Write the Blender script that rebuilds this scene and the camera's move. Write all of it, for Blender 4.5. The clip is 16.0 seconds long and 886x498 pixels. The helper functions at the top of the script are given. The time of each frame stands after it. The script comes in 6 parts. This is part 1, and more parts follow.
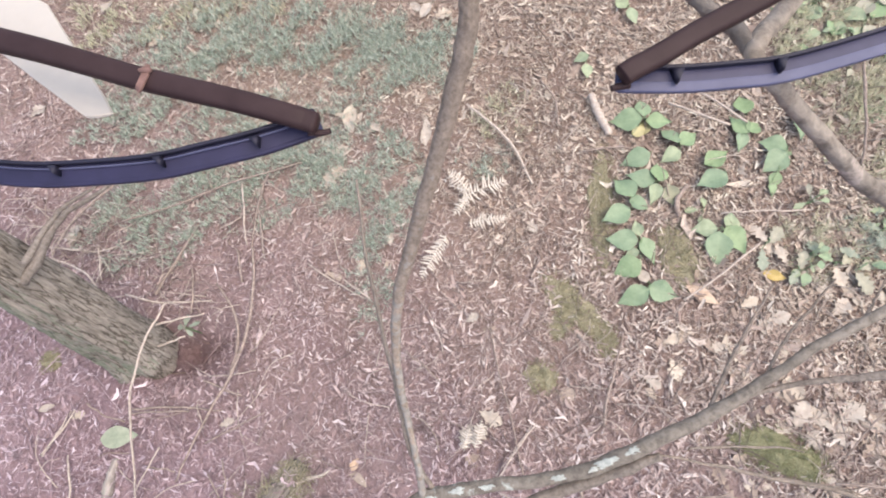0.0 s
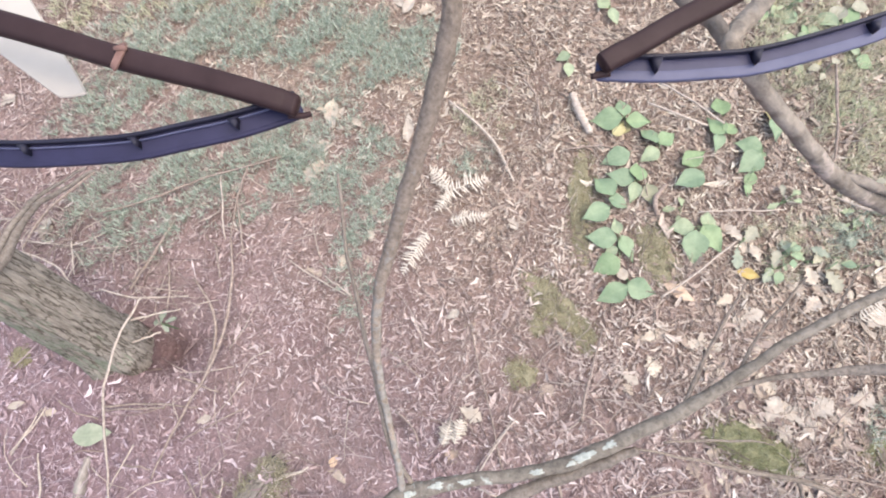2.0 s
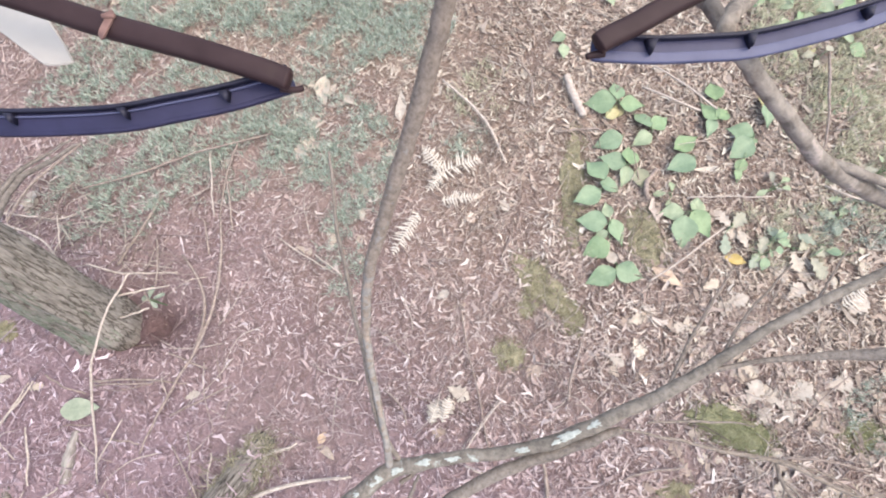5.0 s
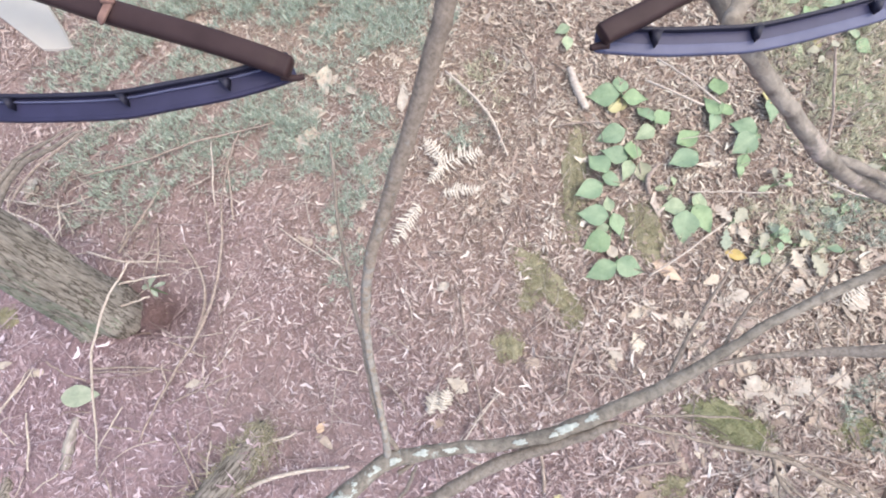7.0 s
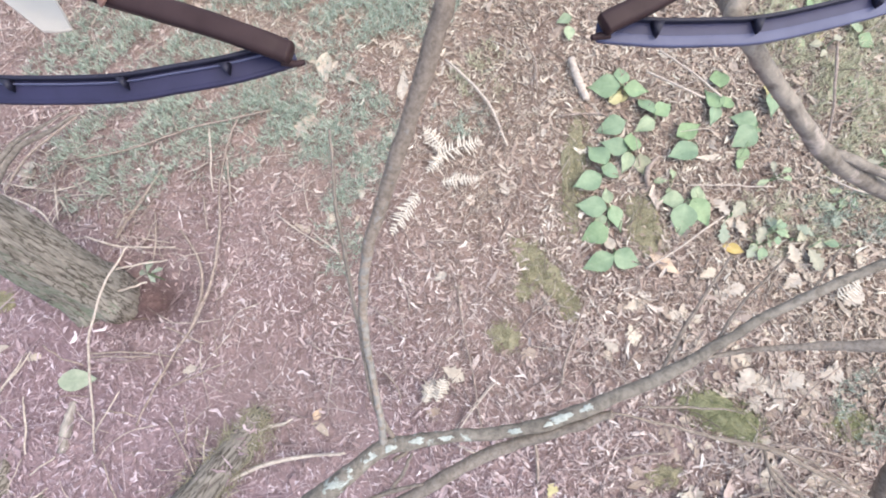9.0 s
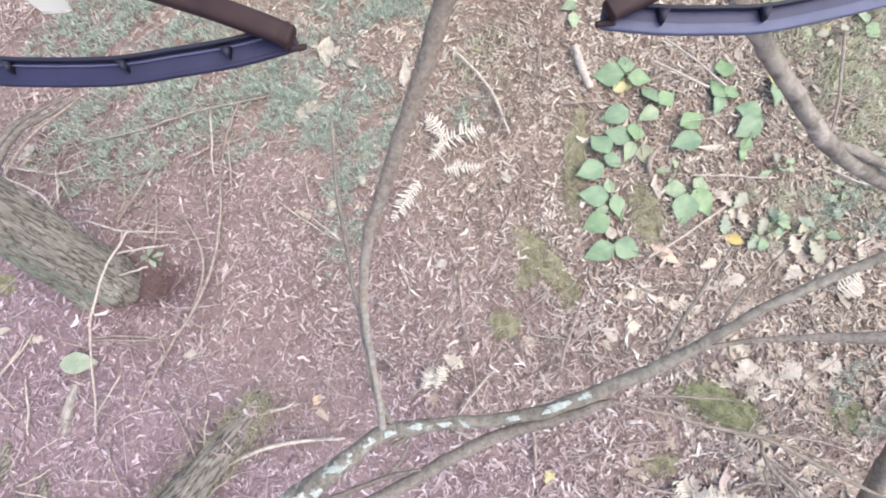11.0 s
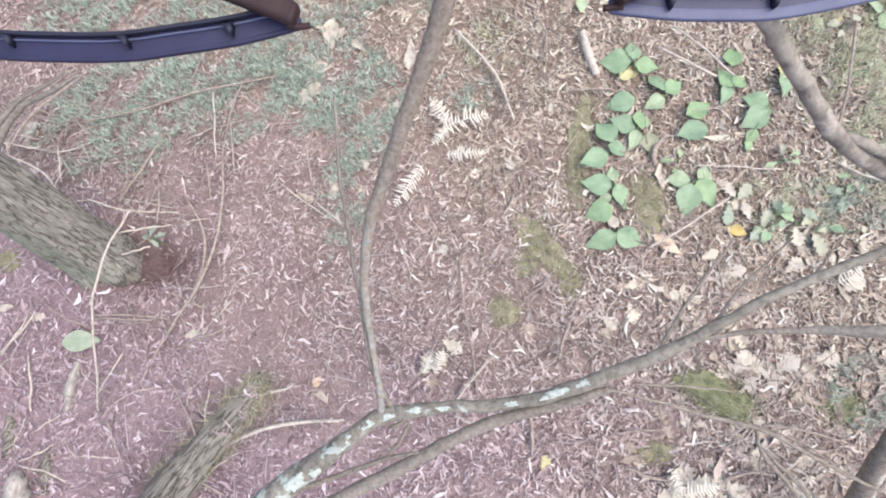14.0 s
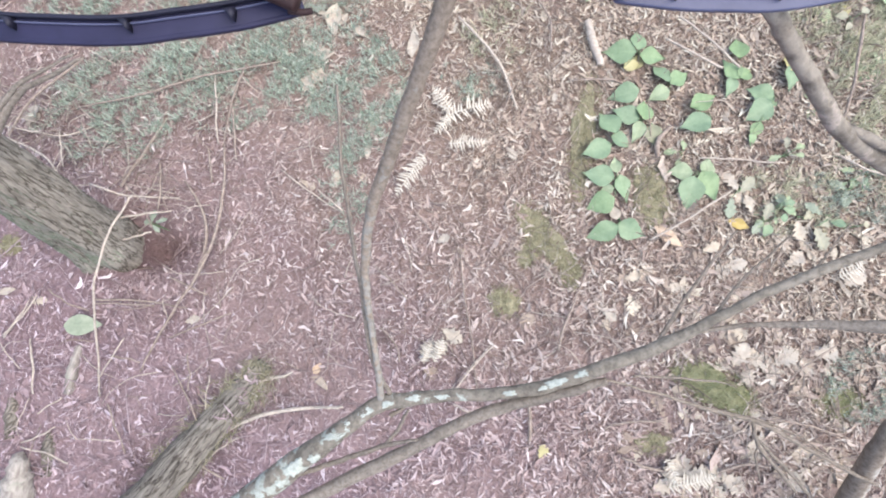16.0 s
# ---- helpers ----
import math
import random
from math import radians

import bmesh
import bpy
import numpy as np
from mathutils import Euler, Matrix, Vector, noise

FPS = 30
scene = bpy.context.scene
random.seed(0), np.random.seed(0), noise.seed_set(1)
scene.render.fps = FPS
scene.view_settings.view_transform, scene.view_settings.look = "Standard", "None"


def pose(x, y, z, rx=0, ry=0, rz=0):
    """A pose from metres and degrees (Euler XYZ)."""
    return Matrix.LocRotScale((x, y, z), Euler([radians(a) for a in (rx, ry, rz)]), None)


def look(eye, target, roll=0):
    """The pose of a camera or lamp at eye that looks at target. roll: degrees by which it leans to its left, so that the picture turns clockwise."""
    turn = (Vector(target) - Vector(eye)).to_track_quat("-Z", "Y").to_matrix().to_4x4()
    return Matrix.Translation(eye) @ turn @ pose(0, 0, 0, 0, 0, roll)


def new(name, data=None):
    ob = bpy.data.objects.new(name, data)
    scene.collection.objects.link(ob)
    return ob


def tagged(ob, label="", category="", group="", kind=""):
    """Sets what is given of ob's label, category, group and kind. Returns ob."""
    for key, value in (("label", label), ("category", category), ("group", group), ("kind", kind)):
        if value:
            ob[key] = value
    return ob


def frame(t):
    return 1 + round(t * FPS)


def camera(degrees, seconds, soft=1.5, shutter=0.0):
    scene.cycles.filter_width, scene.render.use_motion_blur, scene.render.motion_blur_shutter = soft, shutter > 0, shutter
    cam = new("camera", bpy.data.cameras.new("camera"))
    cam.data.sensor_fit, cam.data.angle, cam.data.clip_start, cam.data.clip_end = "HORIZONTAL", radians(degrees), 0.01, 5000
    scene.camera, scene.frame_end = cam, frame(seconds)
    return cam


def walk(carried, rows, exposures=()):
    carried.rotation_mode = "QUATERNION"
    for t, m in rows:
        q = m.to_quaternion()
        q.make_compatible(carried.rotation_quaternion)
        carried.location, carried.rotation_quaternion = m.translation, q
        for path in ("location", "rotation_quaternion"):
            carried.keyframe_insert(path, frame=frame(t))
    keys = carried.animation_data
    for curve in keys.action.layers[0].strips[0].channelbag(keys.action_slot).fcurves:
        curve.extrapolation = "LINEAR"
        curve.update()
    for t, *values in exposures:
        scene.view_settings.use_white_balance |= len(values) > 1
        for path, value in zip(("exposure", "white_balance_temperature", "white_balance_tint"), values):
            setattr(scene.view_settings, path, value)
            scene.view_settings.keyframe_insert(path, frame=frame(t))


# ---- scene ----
cam = camera(80.0, 16.0, soft=1.9)
PATH = [
    (0, (-0.0315, 0.7197, 3.0220), (-0.1309, 1.3112, 1.1141), -10.76),
    (0.5, (-0.0326, 0.7065, 3.0166), (-0.0822, 1.3786, 1.1336), -5.63),
    (1, (-0.0314, 0.7188, 3.0158), (-0.1065, 1.3122, 1.1073), -8.57),
    (1.5, (-0.0323, 0.7119, 3.0229), (-0.0680, 1.3186, 1.1175), -4.65),
    (2, (-0.0313, 0.7138, 3.0204), (-0.0603, 1.2952, 1.1070), -3.92),
    (2.5, (-0.0314, 0.7135, 3.0192), (-0.0609, 1.2957, 1.1060), -3.81),
    (3, (-0.0324, 0.7130, 3.0223), (-0.0429, 1.2737, 1.1026), -1.85),
    (3.5, (-0.0309, 0.7138, 3.0183), (-0.0505, 1.2746, 1.0986), -2.42),
    (4, (-0.0317, 0.7125, 3.0211), (-0.0348, 1.2557, 1.0963), -0.71),
    (6.5, (-0.0313, 0.7121, 3.0206), (-0.0256, 1.2028, 1.0818), 0.96),
    (7, (-0.0313, 0.7122, 3.0199), (-0.0280, 1.1947, 1.0789), 0.87),
    (7.5, (-0.0312, 0.7118, 3.0201), (-0.0279, 1.1877, 1.0775), 1.10),
    (8, (-0.0316, 0.7118, 3.0206), (-0.0213, 1.1764, 1.0753), 2.10),
    (8.5, (-0.0315, 0.7110, 3.0207), (-0.0235, 1.1701, 1.0741), 2.05),
    (9, (-0.0315, 0.7110, 3.0212), (-0.0198, 1.1558, 1.0713), 2.74),
    (11.5, (-0.0314, 0.7108, 3.0210), (-0.0219, 1.1031, 1.0599), 3.47),
    (12, (-0.0314, 0.7104, 3.0208), (-0.0258, 1.0954, 1.0582), 3.16),
    (12.5, (-0.0313, 0.7102, 3.0209), (-0.0253, 1.0852, 1.0564), 3.37),
    (13, (-0.0314, 0.7101, 3.0209), (-0.0242, 1.0773, 1.0549), 3.75),
    (13.5, (-0.0312, 0.7103, 3.0209), (-0.0247, 1.0661, 1.0528), 3.86),
    (14, (-0.0311, 0.7102, 3.0205), (-0.0249, 1.0564, 1.0507), 4.00),
    (14.5, (-0.0308, 0.7106, 3.0202), (-0.0253, 1.0478, 1.0489), 4.15),
    (15, (-0.0309, 0.7102, 3.0209), (-0.0250, 1.0369, 1.0478), 4.47),
    (15.5, (-0.0308, 0.7103, 3.0204), (-0.0260, 1.0283, 1.0459), 4.47),
    (16, (-0.0307, 0.7101, 3.0206), (-0.0263, 1.0163, 1.0442), 4.57),
]
walk(cam, [(t, look(eye, target, roll)) for t, eye, target, roll in PATH], [(0, 1.49, 7420, 10.5), (1, 1.6, 7370, 9.5), (3.5, 1.62, 7220, 8.5), (9, 1.63, 6990, 6), (12, 1.67, 6870, 5), (16, 1.61, 6850, 4.5)])

# ---- light ----
world = bpy.data.worlds.new("sky")
scene.world = world
world.use_nodes = True
wn = world.node_tree
sky = wn.nodes.new("ShaderNodeTexSky")
sky.sky_type = "NISHITA"
sky.sun_disc = False
sky.sun_elevation, sky.sun_rotation = radians(66), radians(99)
sky.air_density, sky.dust_density = 1.0, 3.0
wn.links.new(sky.outputs[0], wn.nodes["Background"].inputs[0])
wn.nodes["Background"].inputs[1].default_value = 0.15
sun = new("sun", bpy.data.lights.new("sun", "SUN"))
sun.data.energy, sun.data.angle, sun.data.color = 0.8, radians(85), (1.0, 0.96, 0.92)
sun.matrix_basis = look((3.9, -0.6, 8.8), (0, 0, 0))

RNG = np.random.default_rng(7)
rnd = random.Random(11)


# ---- materials ----
def nodes(name, rough=0.8, spec=0.2):
    m = bpy.data.materials.new(name)
    m.use_nodes = True
    t = m.node_tree
    b = t.nodes["Principled BSDF"]
    b.inputs["Roughness"].default_value = rough
    b.inputs["Specular IOR Level"].default_value = spec
    return m, t, b


def add(t, kind, **vals):
    n = t.nodes.new(kind)
    for k, v in vals.items():
        n.inputs[k.replace("_", " ")].default_value = v
    return n


def ramp(t, fac, stops):
    r = t.nodes.new("ShaderNodeValToRGB")
    el = r.color_ramp.elements
    while len(el) < len(stops):
        el.new(0.5)
    for e, (p, c) in zip(el, stops):
        e.position, e.color = p, (*c, 1)
    t.links.new(fac, r.inputs[0])
    return r.outputs[0]


def mixed(t, fac, a, b, mode="MIX"):
    n = t.nodes.new("ShaderNodeMix")
    n.data_type, n.blend_type = "RGBA", mode
    for i, v in ((0, fac), (6, a), (7, b)):
        if isinstance(v, (int, float)):
            n.inputs[i].default_value = v
        elif isinstance(v, tuple):
            n.inputs[i].default_value = (*v, 1)
        else:
            t.links.new(v, n.inputs[i])
    return n.outputs[2]


def bumped(t, b, height, strength, dist):
    n = add(t, "ShaderNodeBump", Strength=strength, Distance=dist)
    t.links.new(height, n.inputs["Height"])
    t.links.new(n.outputs[0], b.inputs["Normal"])


def noise_at(t, scale, detail=6.0, rough=0.6, space="Object", stretch=None):
    c = t.nodes.new("ShaderNodeTexCoord")
    out = c.outputs[space]
    if stretch:
        mp = t.nodes.new("ShaderNodeMapping")
        if len(stretch) == 6:
            # a grain that runs along a leaning or lying stem: lengths to divide by, then the turns of the stem in degrees
            mp.vector_type = "TEXTURE"
            mp.inputs["Rotation"].default_value = [radians(a) for a in stretch[3:]]
        mp.inputs["Scale"].default_value = stretch[:3]
        t.links.new(out, mp.inputs[0])
        out = mp.outputs[0]
    n = add(t, "ShaderNodeTexNoise", Scale=scale, Detail=detail, Roughness=rough)
    t.links.new(out, n.inputs["Vector"])
    return n.outputs["Fac"]


def lens_tinted(t, col):
    """Lens tint put into litter and soil, lilac to tan, changing slowly over metres."""
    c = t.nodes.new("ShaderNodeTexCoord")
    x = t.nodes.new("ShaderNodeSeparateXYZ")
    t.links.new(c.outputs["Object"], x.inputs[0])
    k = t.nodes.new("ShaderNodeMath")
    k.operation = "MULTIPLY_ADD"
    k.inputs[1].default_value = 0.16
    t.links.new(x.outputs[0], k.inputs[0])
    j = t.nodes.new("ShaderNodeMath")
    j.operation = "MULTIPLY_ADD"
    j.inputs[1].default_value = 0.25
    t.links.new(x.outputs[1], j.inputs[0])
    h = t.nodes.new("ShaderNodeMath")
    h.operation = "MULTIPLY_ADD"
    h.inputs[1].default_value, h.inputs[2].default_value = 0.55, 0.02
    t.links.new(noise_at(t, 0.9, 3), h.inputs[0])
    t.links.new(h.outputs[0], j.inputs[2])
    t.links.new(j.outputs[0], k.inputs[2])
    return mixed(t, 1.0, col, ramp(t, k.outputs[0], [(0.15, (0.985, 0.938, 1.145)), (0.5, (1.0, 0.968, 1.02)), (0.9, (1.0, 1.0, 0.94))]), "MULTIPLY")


def soil_material():
    m, t, b = nodes("forest_soil", 0.95, 0.1)
    big = noise_at(t, 1.3, 5)
    fine = noise_at(t, 55, 8, 0.7)
    base = ramp(t, fine, [(0.3, (0.212, 0.164, 0.15)), (0.5, (0.268, 0.21, 0.194)), (0.62, (0.318, 0.25, 0.23)), (0.72, (0.385, 0.322, 0.292))])
    tone = ramp(t, big, [(0.35, (0.75, 0.7, 0.72)), (0.6, (1.0, 0.97, 0.95))])
    t.links.new(lens_tinted(t, mixed(t, 1.0, base, tone, "MULTIPLY")), b.inputs["Base Color"])
    bumped(t, b, fine, 0.9, 0.02)
    return m


def island_material(name, stops, rough=0.75, mottled=0.35, sheen=0.2, drift=False):
    m, t, b = nodes(name, rough, sheen)
    g = t.nodes.new("ShaderNodeNewGeometry")
    base = ramp(t, g.outputs["Random Per Island"], stops)
    spots = ramp(t, noise_at(t, 60, 4), [(0.3, (0.6, 0.56, 0.54)), (0.65, (1, 1, 1))])
    col = mixed(t, min(1.0, mottled * 2), base, spots, "MULTIPLY")
    t.links.new(lens_tinted(t, col) if drift else col, b.inputs["Base Color"])
    bumped(t, b, noise_at(t, 180, 3), 0.3, 0.003)
    return m


def plain_material(name, dark, light, scale=25, rough=0.7, spec=0.3, bump=0.3, stretch=None, depth=0.004):
    m, t, b = nodes(name, rough, spec)
    f = noise_at(t, scale, 7, 0.62, stretch=stretch)
    t.links.new(ramp(t, f, [(0.32, dark), (0.68, light)]), b.inputs["Base Color"])
    bumped(t, b, f, bump, depth)
    return m


def leaf_material(name, dark, light, rough=0.5):
    """Leaf with a paler midrib and faint side veins, laid out along the blade."""
    m, t, b = nodes(name, rough, 0.35)
    c = t.nodes.new("ShaderNodeTexCoord")
    x = t.nodes.new("ShaderNodeSeparateXYZ")
    t.links.new(c.outputs["UV"], x.inputs[0])

    def math_node(op, a, k=0.0, third=None):
        n = t.nodes.new("ShaderNodeMath")
        n.operation = op
        for i, v in enumerate((a, k) if third is None else (a, k, third)):
            if isinstance(v, (int, float)):
                n.inputs[i].default_value = v
            else:
                t.links.new(v, n.inputs[i])
        return n.outputs[0]
    side = math_node("ABSOLUTE", math_node("SUBTRACT", x.outputs[1], 0.5))
    run = math_node("SUBTRACT", math_node("MULTIPLY", x.outputs[0], 46.0), math_node("MULTIPLY", side, 40.0))
    vein = ramp(t, math_node("SINE", run), [(0.0, (0.985, 0.985, 0.98)), (0.9, (1, 1, 1)), (1.0, (1.035, 1.03, 1.025))])
    rib = ramp(t, side, [(0.0, (1.09, 1.08, 1.07)), (0.03, (1, 1, 1))])
    f = noise_at(t, 24, 6, 0.6)
    col = ramp(t, f, [(0.3, dark), (0.68, light)])
    g = t.nodes.new("ShaderNodeObjectInfo")
    shade = ramp(t, g.outputs["Random"], [(0.0, (0.9, 0.91, 0.92)), (0.5, (1, 1, 1)), (1.0, (1.08, 1.06, 1.0))])
    col = mixed(t, 1.0, mixed(t, 1.0, mixed(t, 1.0, col, vein, "MULTIPLY"), rib, "MULTIPLY"), shade, "MULTIPLY")
    t.links.new(col, b.inputs["Base Color"])
    bumped(t, b, vein, 0.12, 0.002)
    return m


def bark_material(name, dark, light, patch=None, cover=0.6, patch_scale=7, moss=None, moss_side=(0, -1, 0), stretch=(1, 1, 0.25), scale=28, furrow=0.0, drift=0.0, axis=0, edge=0.035):
    m, t, b = nodes(name, 0.92, 0.1)
    f = noise_at(t, scale, 9, 0.7, stretch=stretch)
    wide = noise_at(t, 4, 4)
    col = ramp(t, f, [(0.36, dark), (0.54, light), (0.74, tuple(min(1, c * 1.3) for c in light))])
    col = mixed(t, 1.0, col, ramp(t, wide, [(0.3, (0.72, 0.72, 0.72)), (0.65, (1, 1, 1))]), "MULTIPLY")
    height = f
    if furrow:
        # dark cracks where a stretched noise crosses its middle
        d = t.nodes.new("ShaderNodeMath")
        d.operation = "SUBTRACT"
        d.inputs[1].default_value = 0.5
        t.links.new(noise_at(t, furrow, 2.5, 0.6, stretch=stretch), d.inputs[0])
        e = t.nodes.new("ShaderNodeMath")
        e.operation = "ABSOLUTE"
        t.links.new(d.outputs[0], e.inputs[0])
        crack = ramp(t, e.outputs[0], [(0.0, (0.33, 0.31, 0.295)), (0.048, (1, 1, 1))])
        col = mixed(t, 1.0, col, crack, "MULTIPLY")
        height = mixed(t, 1.0, f, crack, "MULTIPLY")
    if moss:
        g = t.nodes.new("ShaderNodeNewGeometry")
        d = t.nodes.new("ShaderNodeVectorMath")
        d.operation = "DOT_PRODUCT"
        d.inputs[1].default_value = moss_side
        t.links.new(g.outputs["Normal"], d.inputs[0])
        a = t.nodes.new("ShaderNodeMath")
        a.operation = "MULTIPLY_ADD"
        a.inputs[1].default_value = 0.35
        t.links.new(d.outputs["Value"], a.inputs[0])
        t.links.new(noise_at(t, 9, 6, 0.65), a.inputs[2])
        mask = ramp(t, a.outputs[0], [(0.66, (0, 0, 0)), (0.86, (0.8, 0.8, 0.8))])
        green = ramp(t, noise_at(t, 90, 4), [(0.3, tuple(c * 0.6 for c in moss)), (0.7, moss)])
        col = mixed(t, mask, col, green)
    if patch:
        n = noise_at(t, patch_scale, 4.5, 0.6)
        if drift:
            # lichen grows thicker towards the foot of the stem
            c = t.nodes.new("ShaderNodeTexCoord")
            x = t.nodes.new("ShaderNodeSeparateXYZ")
            t.links.new(c.outputs["Object"], x.inputs[0])
            k = t.nodes.new("ShaderNodeMath")
            k.operation = "MULTIPLY_ADD"
            k.inputs[1].default_value = -drift
            t.links.new(x.outputs[axis], k.inputs[0])
            t.links.new(n, k.inputs[2])
            n = k.outputs[0]
        p = ramp(t, n, [(cover, (0, 0, 0)), (cover + edge, (1, 1, 1))])
        tint = ramp(t, noise_at(t, 60, 5), [(0.3, tuple(c * 0.6 for c in patch)), (0.62, patch)])
        col = mixed(t, p, col, tint)
    t.links.new(col, b.inputs["Base Color"])
    bumped(t, b, height, 0.8, 0.006)
    return m


SOIL = soil_material()
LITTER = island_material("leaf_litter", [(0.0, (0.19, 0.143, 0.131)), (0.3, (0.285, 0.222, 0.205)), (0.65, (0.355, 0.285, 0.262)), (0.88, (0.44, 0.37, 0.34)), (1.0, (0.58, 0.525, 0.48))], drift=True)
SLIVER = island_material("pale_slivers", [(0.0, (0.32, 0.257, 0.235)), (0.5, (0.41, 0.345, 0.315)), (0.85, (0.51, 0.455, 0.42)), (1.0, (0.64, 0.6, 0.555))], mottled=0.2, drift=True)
PALE_LITTER = island_material("pale_oak_litter", [(0.0, (0.27, 0.212, 0.18)), (0.35, (0.33, 0.268, 0.228)), (0.7, (0.4, 0.342, 0.29)), (1.0, (0.54, 0.486, 0.41))], mottled=0.25)
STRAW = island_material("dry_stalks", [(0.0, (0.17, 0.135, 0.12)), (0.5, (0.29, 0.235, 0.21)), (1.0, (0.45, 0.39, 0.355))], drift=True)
TWIG = plain_material("dry_twig", (0.16, 0.125, 0.11), (0.33, 0.27, 0.24), 40, 0.85, 0.15)
PALE_TWIG = plain_material("bleached_twig", (0.3, 0.252, 0.224), (0.475, 0.415, 0.372), 40, 0.85, 0.15)
BARK = bark_material("furrowed_bark", (0.165, 0.148, 0.133), (0.295, 0.268, 0.243), moss=(0.235, 0.265, 0.2), moss_side=(-0.35, -0.9, 0), stretch=(1, 1, 6, -11.5, 1.2, 0), scale=60, furrow=31)
LICHEN_BARK = bark_material("lichened_bark", (0.122, 0.108, 0.095), (0.205, 0.183, 0.162), patch=(0.345, 0.368, 0.345), cover=0.265, patch_scale=24, stretch=None, scale=40, drift=0.16, edge=0.07)
LICHEN = plain_material("pale_lichen", (0.25, 0.272, 0.257), (0.41, 0.436, 0.415), 70, 0.95, 0.1, 0.6)
GREY_BARK = bark_material("smooth_grey_bark", (0.18, 0.155, 0.137), (0.325, 0.287, 0.256), patch=(0.36, 0.31, 0.285), cover=0.62, patch_scale=30, stretch=None, scale=60)
RISER_BARK = bark_material("riser_bark", (0.168, 0.138, 0.118), (0.252, 0.21, 0.182), patch=(0.255, 0.24, 0.228), cover=-0.02, patch_scale=34, stretch=None, scale=70, drift=0.33, axis=2, edge=0.1)
STEM_BARK = bark_material("sapling_bark", (0.142, 0.122, 0.109), (0.222, 0.194, 0.175), stretch=None, scale=70)
TWIG_BARK = bark_material("shrub_bark", (0.145, 0.122, 0.107), (0.225, 0.192, 0.17), stretch=None, scale=45)
ROT = bark_material("mossy_rotten_bark", (0.112, 0.098, 0.088), (0.23, 0.205, 0.183), moss=(0.2, 0.19, 0.156), moss_side=(0, 0, 0.25), stretch=(6, 1, 1, 0, 0, 54), scale=60, furrow=26)
GREY_ROT = bark_material("weathered_stump_wood", (0.19, 0.165, 0.152), (0.33, 0.298, 0.28), moss=(0.3, 0.33, 0.27), moss_side=(0, 0, 0.3), stretch=(1, 4, 1, 0, 0, 0), scale=46)
MOSS = plain_material("moss", (0.222, 0.2, 0.138), (0.328, 0.305, 0.21), 120, 0.95, 0.1, 0.9, depth=0.015)
GREEN_MOSS = plain_material("green_moss", (0.18, 0.176, 0.108), (0.28, 0.278, 0.172), 120, 0.95, 0.1, 0.9, depth=0.015)
PALE_BARK = bark_material("pale_lichened_bark", (0.15, 0.122, 0.105), (0.25, 0.208, 0.18), moss=(0.5, 0.48, 0.46), moss_side=(1.1, -0.4, 0.2), stretch=None, scale=50)
SPRIG = island_material("clubmoss", [(0.0, (0.16, 0.208, 0.166)), (0.45, (0.28, 0.336, 0.28)), (0.8, (0.38, 0.425, 0.37)), (1.0, (0.5, 0.53, 0.47))], 0.7, 0.2)
YELLOW_SPRIG = island_material("pale_grass", [(0.0, (0.3, 0.3, 0.21)), (0.5, (0.39, 0.39, 0.28)), (1.0, (0.5, 0.485, 0.37))], 0.7, 0.2)
GREEN_LEAF = leaf_material("green_leaf", (0.134, 0.198, 0.124), (0.184, 0.255, 0.168))
DEEP_LEAF = leaf_material("shaded_green_leaf", (0.12, 0.182, 0.1), (0.168, 0.242, 0.138))
LIME_LEAF = leaf_material("fresh_green_leaf", (0.145, 0.215, 0.118), (0.198, 0.278, 0.16))
DULL_LEAF = leaf_material("dull_olive_leaf", (0.18, 0.185, 0.125), (0.25, 0.255, 0.175))
OAK_PALE = leaf_material("young_oak_leaf", (0.232, 0.226, 0.176), (0.31, 0.3, 0.238))
PALE_GREEN = leaf_material("pale_green_leaf", (0.19, 0.24, 0.15), (0.275, 0.325, 0.22))
CREAM_LEAF = leaf_material("bleached_leaf", (0.29, 0.246, 0.213), (0.405, 0.362, 0.32))
FADED_GREEN = leaf_material("faded_green_leaf", (0.15, 0.185, 0.145), (0.24, 0.27, 0.22))
TAN_LEAF = leaf_material("tan_leaf", (0.32, 0.22, 0.16), (0.52, 0.4, 0.31))
YELLOW_LEAF = leaf_material("yellow_leaf", (0.36, 0.26, 0.08), (0.45, 0.335, 0.13))
LEMON_LEAF = leaf_material("pale_yellow_leaf", (0.31, 0.28, 0.14), (0.39, 0.355, 0.2))
FERN = plain_material("bleached_fern", (0.37, 0.33, 0.285), (0.54, 0.5, 0.445), 40, 0.75, 0.2, 0.2)
BROWN_PAINT = plain_material("brown_plastic", (0.0225, 0.0115, 0.0135), (0.032, 0.018, 0.0202), 60, 0.6, 0.2, 0.05, depth=0.001)
RUST_TIE = plain_material("reddish_tie", (0.12, 0.068, 0.06), (0.2, 0.118, 0.105), 120, 0.7, 0.3, 0.3, depth=0.001)
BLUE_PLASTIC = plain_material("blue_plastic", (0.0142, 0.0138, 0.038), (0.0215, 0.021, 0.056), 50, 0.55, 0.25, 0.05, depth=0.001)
# paler blue carries the light on the guards' rim and ridge
LIT_BLUE = plain_material("lit_blue_plastic", (0.05, 0.055, 0.11), (0.072, 0.078, 0.143), 50, 0.5, 0.35, 0.05, depth=0.001)
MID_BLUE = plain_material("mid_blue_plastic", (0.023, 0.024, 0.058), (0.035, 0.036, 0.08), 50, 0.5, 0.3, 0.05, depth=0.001)
